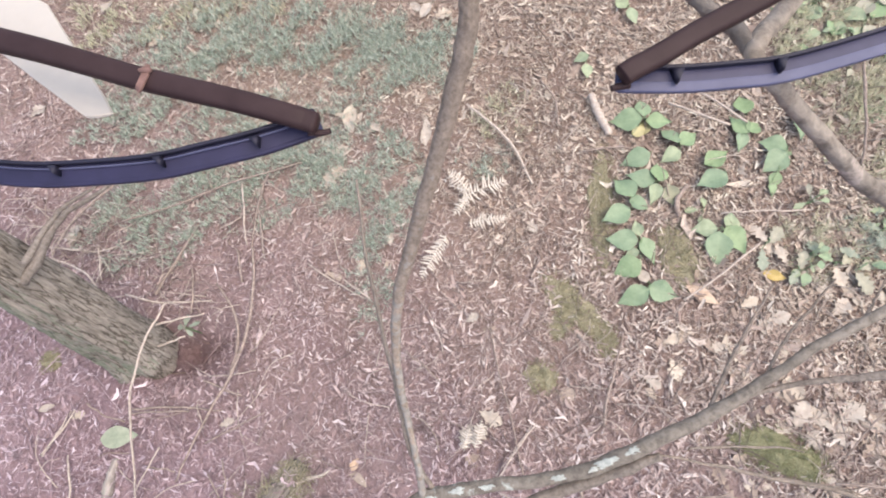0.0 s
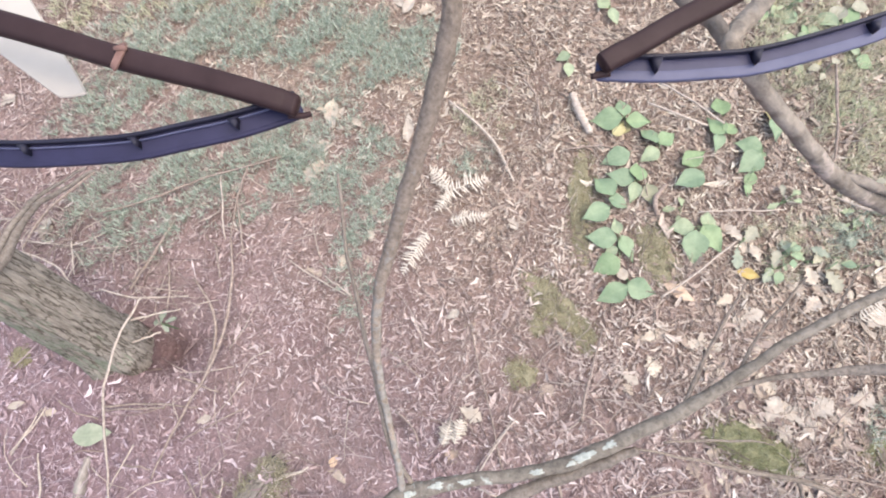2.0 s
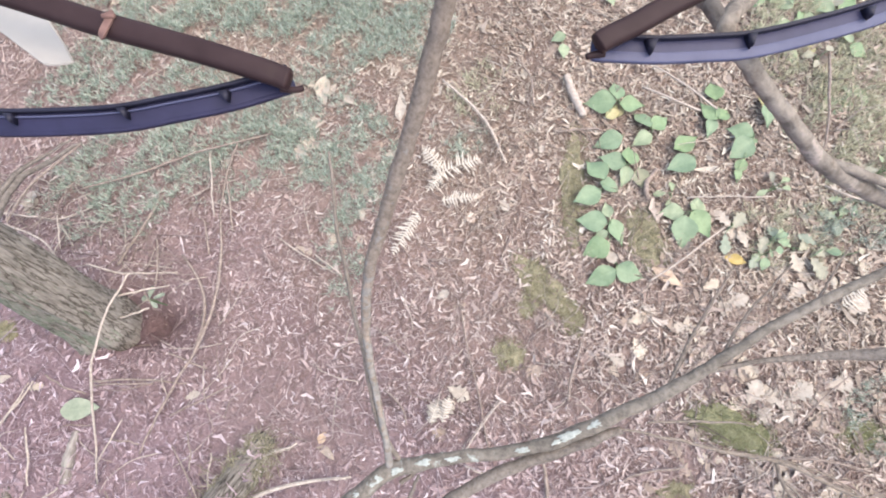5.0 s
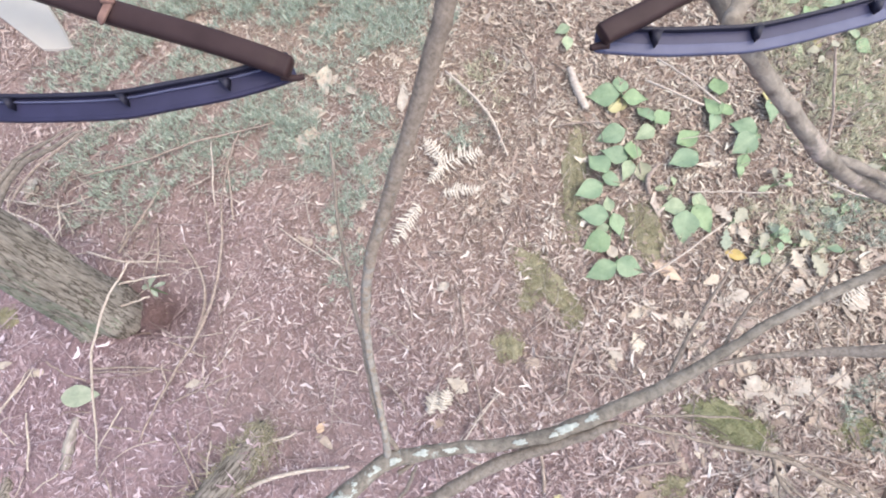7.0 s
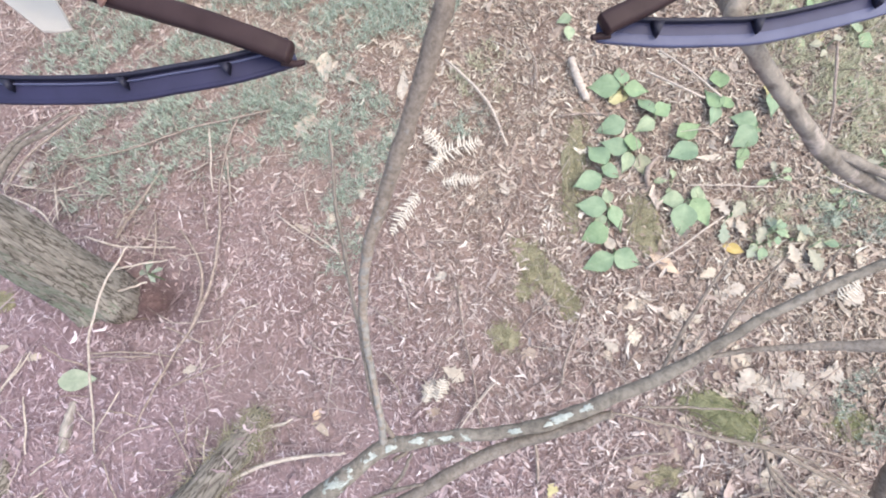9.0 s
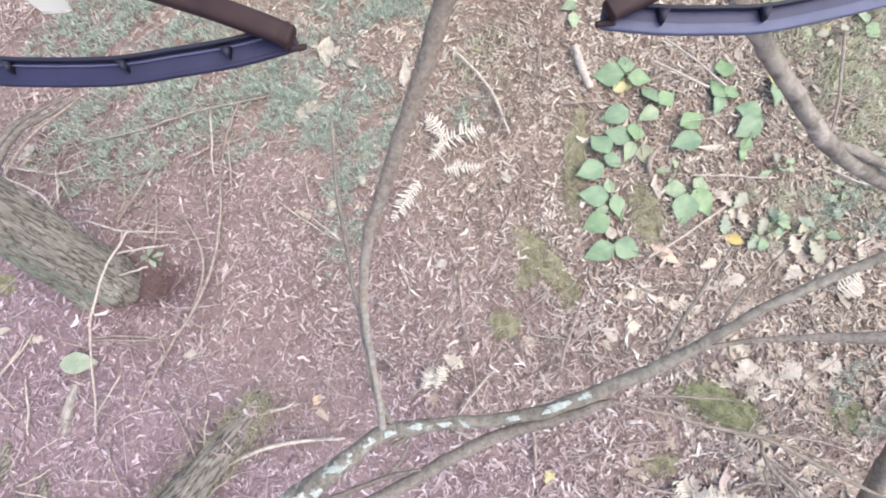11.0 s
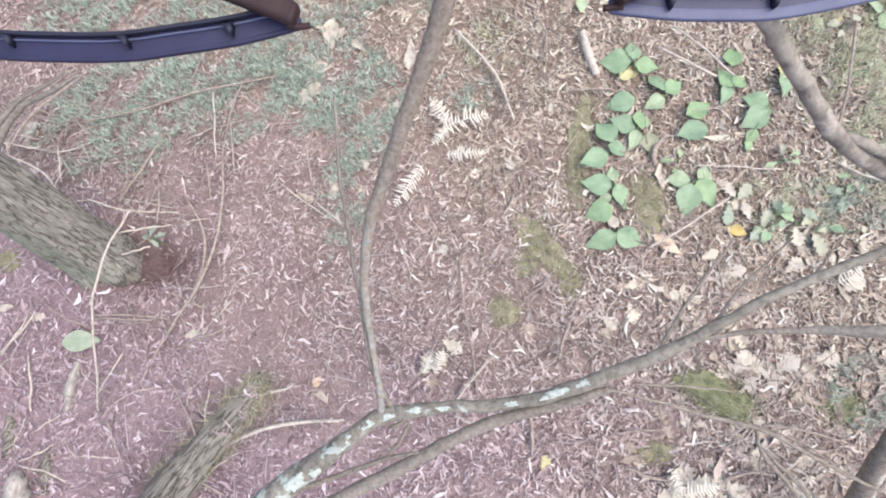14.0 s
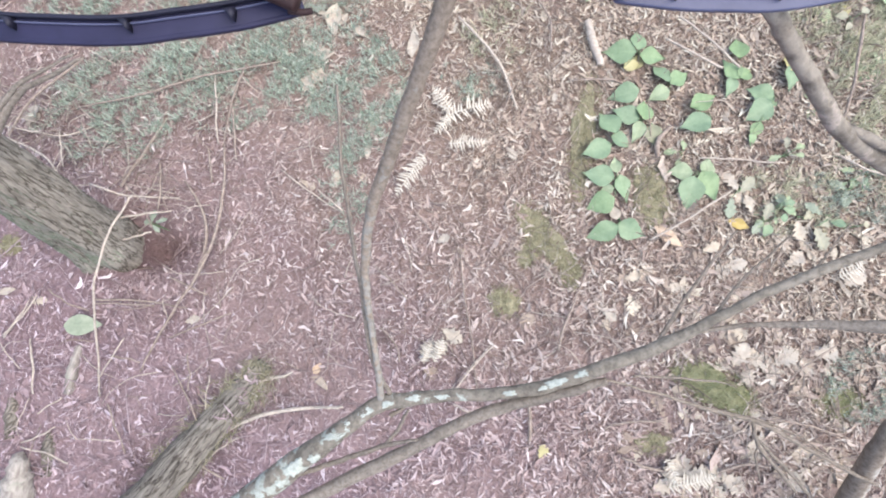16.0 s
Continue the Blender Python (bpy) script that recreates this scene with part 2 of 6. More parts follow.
DARK_PLASTIC = plain_material("dark_plastic", (0.01, 0.01, 0.021), (0.018, 0.018, 0.035), 50, 0.55, 0.25, 0.05, depth=0.001)
WHITE_PLASTIC = plain_material("white_plastic", (0.345, 0.325, 0.305), (0.395, 0.372, 0.35), 20, 0.45, 0.4, 0.05, depth=0.001)


# ---- builders ----
def linked(name, bm, material, parent=None, label="", smooth=True):
    me = bpy.data.meshes.new(name)
    bm.normal_update()
    bm.to_mesh(me)
    bm.free()
    me.materials.append(material)
    if smooth:
        for p in me.polygons:
            p.use_smooth = True
    ob = new(name, me)
    if parent is not None:
        # meshes are built in world places: bring them into the space of their thing
        home, up = Vector((0, 0, 0)), parent
        while up is not None:
            home, up = home + up.location, up.parent
        me.transform(Matrix.Translation(-home))
        ob.parent = parent
    else:
        box = np.array([v.co for v in me.vertices])
        home = Vector(((box[:, 0].min() + box[:, 0].max()) / 2, (box[:, 1].min() + box[:, 1].max()) / 2, box[:, 2].min()))
        me.transform(Matrix.Translation(-home))
        ob.location = home
    if label:
        ob["label"] = label
    return ob


def part(name, bm, material, parent, label="", smooth=True):
    return linked(name, bm, material, parent, label, smooth)


def base_of(name, at, label, category, group="", kind=""):
    e = new(name)
    e.empty_display_size = 0.05
    e.location = at
    return tagged(e, label, category, group, kind)


def hill(x, y):
    """Height of the ground: low swells near by, gentle slopes farther off."""
    far = np.clip((np.hypot(x, y - 1.5) - 6) / 30, 0, 1)
    z = 0.022 * np.sin(1.9 * x + 0.6) * np.sin(1.6 * y + 1.1) + 0.012 * np.sin(4.3 * x + 1.7 * y) + 0.008 * np.sin(6.1 * y - 3.3 * x + 2)
    z = z + far * (1.6 * np.sin(0.11 * x + 0.5) * np.sin(0.09 * y + 0.3))
    # hollow beside the trunk, and a mossy hump
    z = z - 0.26 * np.exp(-(((x + 1.72) / 0.27) ** 2 + ((y - 1.1) / 0.18) ** 2))
    z = z - 0.2 * np.exp(-(((x + 1.82) / 0.11) ** 2 + ((y - 1.06) / 0.1) ** 2))
    return z


def ground_z(x, y):
    return float(hill(np.float64(x), np.float64(y)))


def smooth_path(pts, n):
    """Catmull-Rom through points of any width, n samples a span."""
    p = np.array(pts, float)
    p = np.vstack([2 * p[0] - p[1], p, 2 * p[-1] - p[-2]])
    out = []
    for i in range(1, len(p) - 2):
        for u in np.linspace(0, 1, n, endpoint=False):
            a, b, c, d = p[i - 1:i + 3]
            out.append(0.5 * (2 * b + (c - a) * u + (2 * a - 5 * b + 4 * c - d) * u * u + (3 * b - 3 * c + d - a) * u ** 3))
    out.append(p[-2])
    return np.array(out)


def tube(bm, pts, sides=10, n=6, rough=0.06, wander=0.0, seed=0, lump=0.12):
    """A knotty tapered round bar through (x, y, z, radius) points, closed at both ends."""
    r = np.random.default_rng(seed + 101)
    s = smooth_path(pts, n)
    c, rad = s[:, :3].copy(), np.maximum(s[:, 3], 0.0008)
    if wander:
        w = r.normal(0, 1, (len(c), 3))
        w = (w + np.roll(w, 1, 0) + np.roll(w, -1, 0)) / 3
        w[0] = w[-1] = 0
        c += w * wander
    rings = []
    up = Vector((0.3, 0.2, 1)).normalized()
    side = None
    for i in range(len(c)):
        d = Vector(c[min(i + 1, len(c) - 1)] - c[max(i - 1, 0)]).normalized()
        side = (up.cross(d) if side is None else (side - d * side.dot(d)))
        side.normalize()
        other = d.cross(side)
        ring = []
        k = 1 + r.normal(0, rough * 0.3)
        for j in range(sides):
            a = 2 * math.pi * j / sides
            way = side * math.cos(a) + other * math.sin(a)
            at = (Vector(c[i]) + way * rad[i]) * (0.35 / max(rad[i], 0.004))
            q = rad[i] * k * (1 + r.normal(0, rough * 0.25) + lump * noise.noise(at) + lump * 0.6 * noise.noise(at * 2.7))
            ring.append(bm.verts.new(Vector(c[i]) + way * q))
        rings.append(ring)
    for a, b in zip(rings, rings[1:]):
        for j in range(sides):
            bm.faces.new((a[j], a[(j + 1) % sides], b[(j + 1) % sides], b[j]))
    bm.faces.new(rings[0][::-1])
    bm.faces.new(rings[-1])
    return bm


def bar(pts, sides=10, n=6, rough=0.06, wander=0.0, seed=0, lump=0.12):
    return tube(bmesh.new(), pts, sides, n, rough, wander, seed, lump)


OVATE = [(0.0, 0.05), (0.1, 0.28), (0.22, 0.42), (0.38, 0.5), (0.5, 0.47), (0.62, 0.4), (0.75, 0.29), (0.88, 0.14), (1.0, 0.0)]
OAK = [(0.0, 0.015), (0.1, 0.05), (0.2, 0.21), (0.26, 0.13), (0.35, 0.2), (0.44, 0.37), (0.5, 0.21), (0.58, 0.29), (0.67, 0.4), (0.73, 0.22), (0.81, 0.28), (0.88, 0.15), (0.94, 0.12), (1.0, 0.0)]
SLIM = [(0.0, 0.02), (0.15, 0.12), (0.4, 0.2), (0.7, 0.14), (1.0, 0.0)]


def leaf_grid(outline, length, width, fold, droop, curl, wave=0.0, seed=0):
    """Vertices and faces of a leaf along +x: midrib and two halves, folded, drooping and curled."""
    r = np.random.default_rng(seed + 5)
    vs, fs = [], []
    rows = len(outline)
    ph = r.uniform(0, 6)
    for u, h in outline:
        for k in (-1, -0.5, 0, 0.5, 1):
            y = h * k * width
            z = fold * abs(y) - droop * length * u * u + curl * y * y / max(length, 1e-6) * 6 + wave * math.sin(9 * u + ph + 2 * k) * abs(k) * length
            vs.append((u * length, y, z))
    for i in range(rows - 1):
        for k in range(4):
            a = i * 5 + k
            fs.append((a, a + 1, a + 6, a + 5))
    return vs, fs


def leaf_mesh(outline, length, width, fold=0.25, droop=0.15, curl=0.0, wave=0.02, seed=0, m=None, bm=None):
    bm = bm or bmesh.new()
    vs, fs = leaf_grid(outline, length, width, fold, droop, curl, wave, seed)
    m = m or Matrix()
    made = [bm.verts.new(m @ Vector(v)) for v in vs]
    uv = bm.loops.layers.uv.verify()
    for f in fs:
        for loop, i in zip(bm.faces.new([made[i] for i in f]).loops, f):
            loop[uv].uv = (outline[i // 5][0], 0.5 + 0.5 * outline[i // 5][1] * (-1, -0.5, 0, 0.5, 1)[i % 5])
    return bm


def toothed(outline, rows, tooth):
    """The same outline with more rows and a finely toothed edge."""
    u, h = np.array(outline).T
    k = np.linspace(u[0], u[-1], rows)
    w = np.interp(k, u, h)
    return [(float(a), float(max(b * (1 + tooth * (1 if i % 2 else -1)), 0.0))) for i, (a, b) in enumerate(zip(k, w))]


BLADE = toothed([(0.0, 0.03), (0.05, 0.14), (0.14, 0.3), (0.27, 0.43), (0.42, 0.46), (0.57, 0.38), (0.71, 0.26), (0.84, 0.13), (0.93, 0.05), (1.04, 0.0)], 23, 0.06)


# ---- ground ----
def build_ground():
    xs = np.concatenate([-np.geomspace(300, 4.2, 22), np.arange(-4, 4.01, 0.05), np.geomspace(4.2, 300, 22)])
    ys = np.concatenate([1.5 - np.geomspace(300, 4.2, 22), np.arange(-2.5, 5.51, 0.05), 1.5 + np.geomspace(4.2, 300, 22)])
    gx, gy = np.meshgrid(xs, ys)
    z = hill(gx, gy)
    near = np.hypot(gx, gy - 1.5) < 6
    z = z + near * RNG.normal(0, 0.004, z.shape)
    v = np.stack([gx, gy, z], -1).reshape(-1, 3)
    w, h = len(xs), len(ys)
    f = [(j * w + i, j * w + i + 1, (j + 1) * w + i + 1, (j + 1) * w + i) for j in range(h - 1) for i in range(w - 1)]
    me = bpy.data.meshes.new("ground")
    me.from_pydata(v.tolist(), [], f)
    me.materials.append(SOIL)
    for p in me.polygons:
        p.use_smooth = True
    tagged(new("ground", me), "brown woodland soil under fallen leaves and twigs", "ground", kind="structure")


build_ground()


def scatter(name, shapes, pick, x, y, size, lift, tilt, material, label, category):
    """One mesh of many small flat pieces: each a shape of (verts, faces), turned, tilted and laid on the ground."""
    V, F, off = [], [], 0
    n = len(x)
    yaw = RNG.uniform(0, 2 * np.pi, n)
    ax = RNG.uniform(0, 2 * np.pi, n)
    lean = np.tan(np.clip(RNG.normal(0, tilt, n), -1.1, 1.1))
    z = hill(x, y) + lift
    for k, (vs, fs) in enumerate(shapes):
        i = np.flatnonzero(pick == k)
        if not len(i):
            continue
        p = vs[None] * size[i][:, None, None]
        c, s = np.cos(yaw[i])[:, None], np.sin(yaw[i])[:, None]
        qx, qy = p[..., 0] * c - p[..., 1] * s, p[..., 0] * s + p[..., 1] * c
        qz = p[..., 2] + lean[i][:, None] * (qx * np.cos(ax[i])[:, None] + qy * np.sin(ax[i])[:, None])
        V.append(np.stack([qx + x[i][:, None], qy + y[i][:, None], qz + z[i][:, None]], -1).reshape(-1, 3))
        starts = off + len(vs) * np.arange(len(i))
        for f in fs:
            F.extend((starts[:, None] + np.array(f)).tolist())
        off += len(vs) * len(i)
    me = bpy.data.meshes.new(name)
    me.from_pydata(np.concatenate(V).tolist(), [], F)
    me.materials.append(material)
    return tagged(new(name, me), label, category, kind="stuff")


def chip_shapes(count, slim, wide, seed):
    """Curled crumbs of leaf, torn and bent in different ways."""
    out = []
    for k in range(count):
        r = np.random.default_rng(seed + k)
        w = r.uniform(slim, wide)
        bend, fold, twist, curve = r.uniform(-0.4, 0.6), r.uniform(-0.4, 0.55), r.uniform(-0.5, 0.5), r.uniform(-0.7, 0.7)
        vs = []
        for u, h in ((-0.5, r.uniform(0.01, 0.75) * w), (r.uniform(-0.2, 0.2), w), (0.5, r.uniform(0.01, 0.6) * w)):
            sk = r.uniform(-0.16, 0.16)
            for s in (-1, 0, 1):
                y = s * h * r.uniform(0.6, 1.25)
                vs.append((u + r.uniform(-0.09, 0.09), y + sk + curve * u * u, bend * u * u + fold * abs(y) + twist * u * y * 2 + r.normal(0, 0.03)))
        fs = [(i * 3 + s, i * 3 + s + 1, i * 3 + s + 4, i * 3 + s + 3) for i in range(2) for s in range(2)]
        out.append((np.array(vs), fs))
    return out


def curl_shapes(count, slim, wide, seed):
    """Narrow strips of dry leaf rolled into hooks, commas and shallow arcs."""
    out = []
    for k in range(count):
        r = np.random.default_rng(seed + k)
        w, arc, rise, roll = r.uniform(slim, wide), r.normal(0, 0.75), r.uniform(0.0, 0.35), r.uniform(-0.6, 0.6)
        vs, at, way = [], np.array([0.0, 0.0]), -arc / 2
        for i in range(5):
            u = i / 4
            h = w * math.sin(math.pi * (0.12 + 0.76 * u)) * r.uniform(0.5, 1.35)
            side = np.array([-math.sin(way), math.cos(way)])
            for q in (-1, 1):
                vs.append((*(at + side * h * q), rise * (u - 0.5) ** 2 * 2 + roll * h * q + r.normal(0, 0.015)))
            at = at + 0.25 * np.array([math.cos(way), math.sin(way)])
            way += arc / 4 + r.normal(0, 0.16)
        v = np.array(vs)
        v[:, :2] -= v[:, :2].mean(0)
        out.append((v, [(2 * i, 2 * i + 1, 2 * i + 3, 2 * i + 2) for i in range(4)]))
    return out


def oak_shapes():
    out = []
    for k in range(12):
        r = np.random.default_rng(70 + k)
        vs, fs = leaf_grid(OAK if k % 5 else SLIM, 1, r.uniform(0.7, 1.1), r.uniform(-0.15, 0.3), r.uniform(-0.2, 0.25), r.uniform(-0.2, 0.3), 0.04, k)
        v = np.array(vs)
        v[:, 0] -= 0.5
        v[:, 1] += r.uniform(-0.4, 0.4) * v[:, 0] ** 2
        out.append((v, fs))
    return out


CHIPS = chip_shapes(20, 0.06, 0.2, 40) + chip_shapes(28, 0.035, 0.11, 140)
SLIVERS, OAKS = curl_shapes(30, 0.04, 0.13, 400) + chip_shapes(32, 0.06, 0.19, 700), oak_shapes()


def swell(x, y, s, k):
    """Smooth patchiness between 0 and 1."""
    return 0.5 + 0.25 * (np.sin(s * x + k) * np.cos(s * 1.3 * y - 2 * k) + np.sin(s * 2.1 * x - s * 1.7 * y + 3 * k))


def near_by(n):
    """About n places, dense around the walk and thinning out with distance."""
    x, y = RNG.uniform(-8, 8, n * 4), RNG.uniform(-5, 8.5, n * 4)
    d = np.maximum(((x / 3.3) ** 4 + ((y - 1.65) / 2.1) ** 4) ** 0.25 - 1, 0)
    keep = RNG.uniform(0, 1, n * 4) < np.exp(-3 * d)
    return x[keep], y[keep]


MOSS_SPOTS = [(*(0.342, 0.896), 0.085, 0.095, 0.03, 0.0, "small round olive moss cushion in the leaves"),
              (*(1.542, 0.493), 0.23, 0.115, 0.09, -0.35, "broad green mossy hump under thin twigs"),
              (*(0.546, 1.301), 0.1, 0.22, 0.025, 0.6, "olive mossy patch along a buried root"),
              (*(0.775, 1.888), 0.08, 0.38, 0.03, -0.12, "olive mossy patch along a buried root"),
              (*(0.714, 1.098), 0.08, 0.1, 0.02, 0.3, "thin olive moss patch in the leaves"),
              (*(0.468, 1.180), 0.06, 0.08, 0.02, 0.0, "thin olive moss patch in the leaves"),
              (*(1.176, 1.564), 0.12, 0.19, 0.025, 0.3, "thin olive moss patch beside green leaves"),
              (*(1.208, 0.177), 0.1, 0.06, 0.015, 0.2, "thin brownish moss patch in the leaves"),
              (*(2.262, 0.461), 0.13, 0.1, 0.03, 0.2, "dark mossy mound in the leaves"),
              (*(-2.500, 1.037), 0.06, 0.06, 0.03, 0.0, "small green moss cushion near the trunk")]


def off_moss(x, y, share):
    """Leaves lie thinner on moss; share: the part of them that stays."""
    keep = np.ones(len(x), bool)
    for cx, cy, rx, ry, tall, turn, label in MOSS_SPOTS:
        u, v = x - cx, y - cy
        c, s = math.cos(turn), math.sin(turn)
        keep &= (np.hypot((u * c + v * s) / rx, (v * c - u * s) / ry) > RNG.uniform(0.75, 1.15, len(x))) | (RNG.uniform(0, 1, len(x)) < share)
    return keep


def lay_litter():
    x, y = near_by(222000)
    n = len(x)
    fine = np.clip(0.5 - 0.35 * x + 0.1 * (1.5 - y), 0, 1)
    size = np.exp(RNG.normal(0, 0.45, n)) * (0.039 - 0.011 * fine)
    keep = RNG.uniform(0, 1, n) < 0.55 + 0.5 * swell(x, y, 3.1, 1.0)
    keep &= np.hypot((x + 1.7) / 0.27, (y - 1.09) / 0.2) > RNG.uniform(0, 1, n) ** 1.2
    keep &= off_moss(x, y, 0.3)
    x, y, size = x[keep], y[keep], size[keep]
    scatter("leaf_litter", CHIPS, RNG.integers(0, len(CHIPS), len(x)), x, y, size, RNG.uniform(0.001, 0.014, len(x)), 0.24, LITTER,
            "small crumbled brown and pinkish leaves covering the ground", "leaf litter")
    x, y = near_by(150000)
    n = len(x)
    want = np.clip(0.42 + 0.09 * y + 0.11 * np.clip(x, -1.5, 2), 0.32, 1) * (0.2 + 1.45 * swell(x, y, 4.7, 2.6))
    keep = RNG.uniform(0, 1, n) < want
    keep &= np.hypot((x + 1.68) / 0.3, (y - 1.07) / 0.22) > RNG.uniform(0.6, 1.25, n)
    keep &= off_moss(x, y, 0.15)
    x, y = x[keep], y[keep]
    n = len(x)
    scatter("leaf_slivers", SLIVERS, RNG.integers(0, len(SLIVERS), n), x, y, np.exp(RNG.normal(0, 0.42, n)) * (0.027 + 0.004 * np.clip(x, -1, 2)), RNG.uniform(0.008, 0.026, n), 0.22, SLIVER,
            "thin pale curled slivers of dry leaf on the litter", "leaf litter")
    n = 24000
    far, turn = 3.4 + RNG.exponential(5.0, n), RNG.uniform(0, 2 * np.pi, n)
    x, y = far * np.cos(turn), 1.6 + far * np.sin(turn)
    keep = np.hypot(x / 3.3, (y - 1.6) / 2.5) > 1
    x, y = x[keep], y[keep]
    scatter("outer_leaf_litter", CHIPS, RNG.integers(0, len(CHIPS), len(x)), x, y, np.exp(RNG.normal(0, 0.4, len(x))) * 0.075, RNG.uniform(0.004, 0.03, len(x)), 0.3, LITTER,
            "scattered brown leaves thinning out over the woodland floor", "leaf litter")
    n = 9000
    x, y = RNG.uniform(-4.0, 3.9, n), RNG.uniform(-1.2, 4.6, n)
    want = 0.012 * (x > -0.6) + 0.85 * np.clip((x - 0.9) / 1.0, 0, 1) * np.clip((3.9 - x) / 0.8, 0, 1) * np.clip((y + 1.2) / 0.6, 0, 1) * np.clip((1.9 - y) / 0.9, 0.1, 1) * (0.35 + 0.9 * swell(x, y, 3.4, 0.4)) + 0.03 * (swell(x, y, 2.3, 2.0) > 0.6) * (x > -0.9)
    keep = RNG.uniform(0, 1, n) < want
    x, y = x[keep], y[keep]
    scatter("oak_leaf_litter", OAKS, RNG.integers(0, len(OAKS), len(x)), x, y, np.minimum(np.exp(RNG.normal(0, 0.3, len(x))) * 0.1, 0.15), RNG.uniform(0.004, 0.016, len(x)), 0.1, PALE_LITTER,
            "larger pale tan lobed oak leaves lying on the litter", "leaf litter")
    x, y = near_by(15000)
    n = len(x)
    shapes = []
    for k in range(6):
        b = 0.12 * math.sin(k * 2.1)
        a = np.array([(-0.5, -0.012, 0), (-0.5, 0.012, 0), (-0.5, 0, 0.018), (0.03, b - 0.01, 0.02), (0.03, b + 0.01, 0.02), (0.03, b, 0.038), (0.5, -0.006, 0.01), (0.5, 0.006, 0.01), (0.5, 0, 0.02)])
        shapes.append((a, [(0, 1, 4, 3), (1, 2, 5, 4), (2, 0, 3, 5), (3, 4, 7, 6), (4, 5, 8, 7), (5, 3, 6, 8)]))
    scatter("twig_litter", shapes, RNG.integers(0, 6, n), x, y, np.minimum(np.exp(RNG.normal(0, 0.6, n)) * 0.1, 0.26), RNG.uniform(0.012, 0.034, n), 0.12, STRAW,
            "thin broken dry twigs scattered among the leaves", "twigs")


lay_litter()


def tuft_shapes(blades, tall, lean):
    out = []
    for k in range(6):
        r = np.random.default_rng(300 + k)
        vs, fs = [], []
        for _ in range(blades):
            a, l = r.uniform(0, 2 * math.pi), r.uniform(0.5, 1.0)
            dx, dy = math.cos(a), math.sin(a)
            o = r.normal(0, 0.25, 2)
            w = 0.042
            sp = lean * r.uniform(0.5, 1.2)
            b = len(vs)
            vs += [(o[0] - dy * w, o[1] + dx * w, 0), (o[0] + dy * w, o[1] - dx * w, 0),
                   (o[0] + dx * sp * 0.5 * l - dy * w * 0.8, o[1] + dy * sp * 0.5 * l + dx * w * 0.8, tall * l * 0.7),
                   (o[0] + dx * sp * 0.5 * l + dy * w * 0.8, o[1] + dy * sp * 0.5 * l - dx * w * 0.8, tall * l * 0.7),
                   (o[0] + dx * sp * l, o[1] + dy * sp * l, tall * l)]
            fs += [(b, b + 1, b + 3, b + 2), (b + 2, b + 3, b + 4)]
        out.append((np.array(vs), fs))
    return out


def patch_points(patches, density, k):
    X, Y = [], []
    for cx, cy, rx, ry in patches:
        n = int(rx * ry * 3.14 * density)
        a, q = RNG.uniform(0, 2 * np.pi, n), np.sqrt(RNG.uniform(0, 1, n)) * 1.15
        x, y = cx + rx * q * np.cos(a), cy + ry * q * np.sin(a)
        keep = RNG.uniform(0, 1, n) < np.clip(2.4 * swell(x, y, 8, k) - 0.3 - 0.5 * (q > 0.85), 0.05, 1)
        X.append(x[keep])
        Y.append(y[keep])
    return np.concatenate(X), np.concatenate(Y)


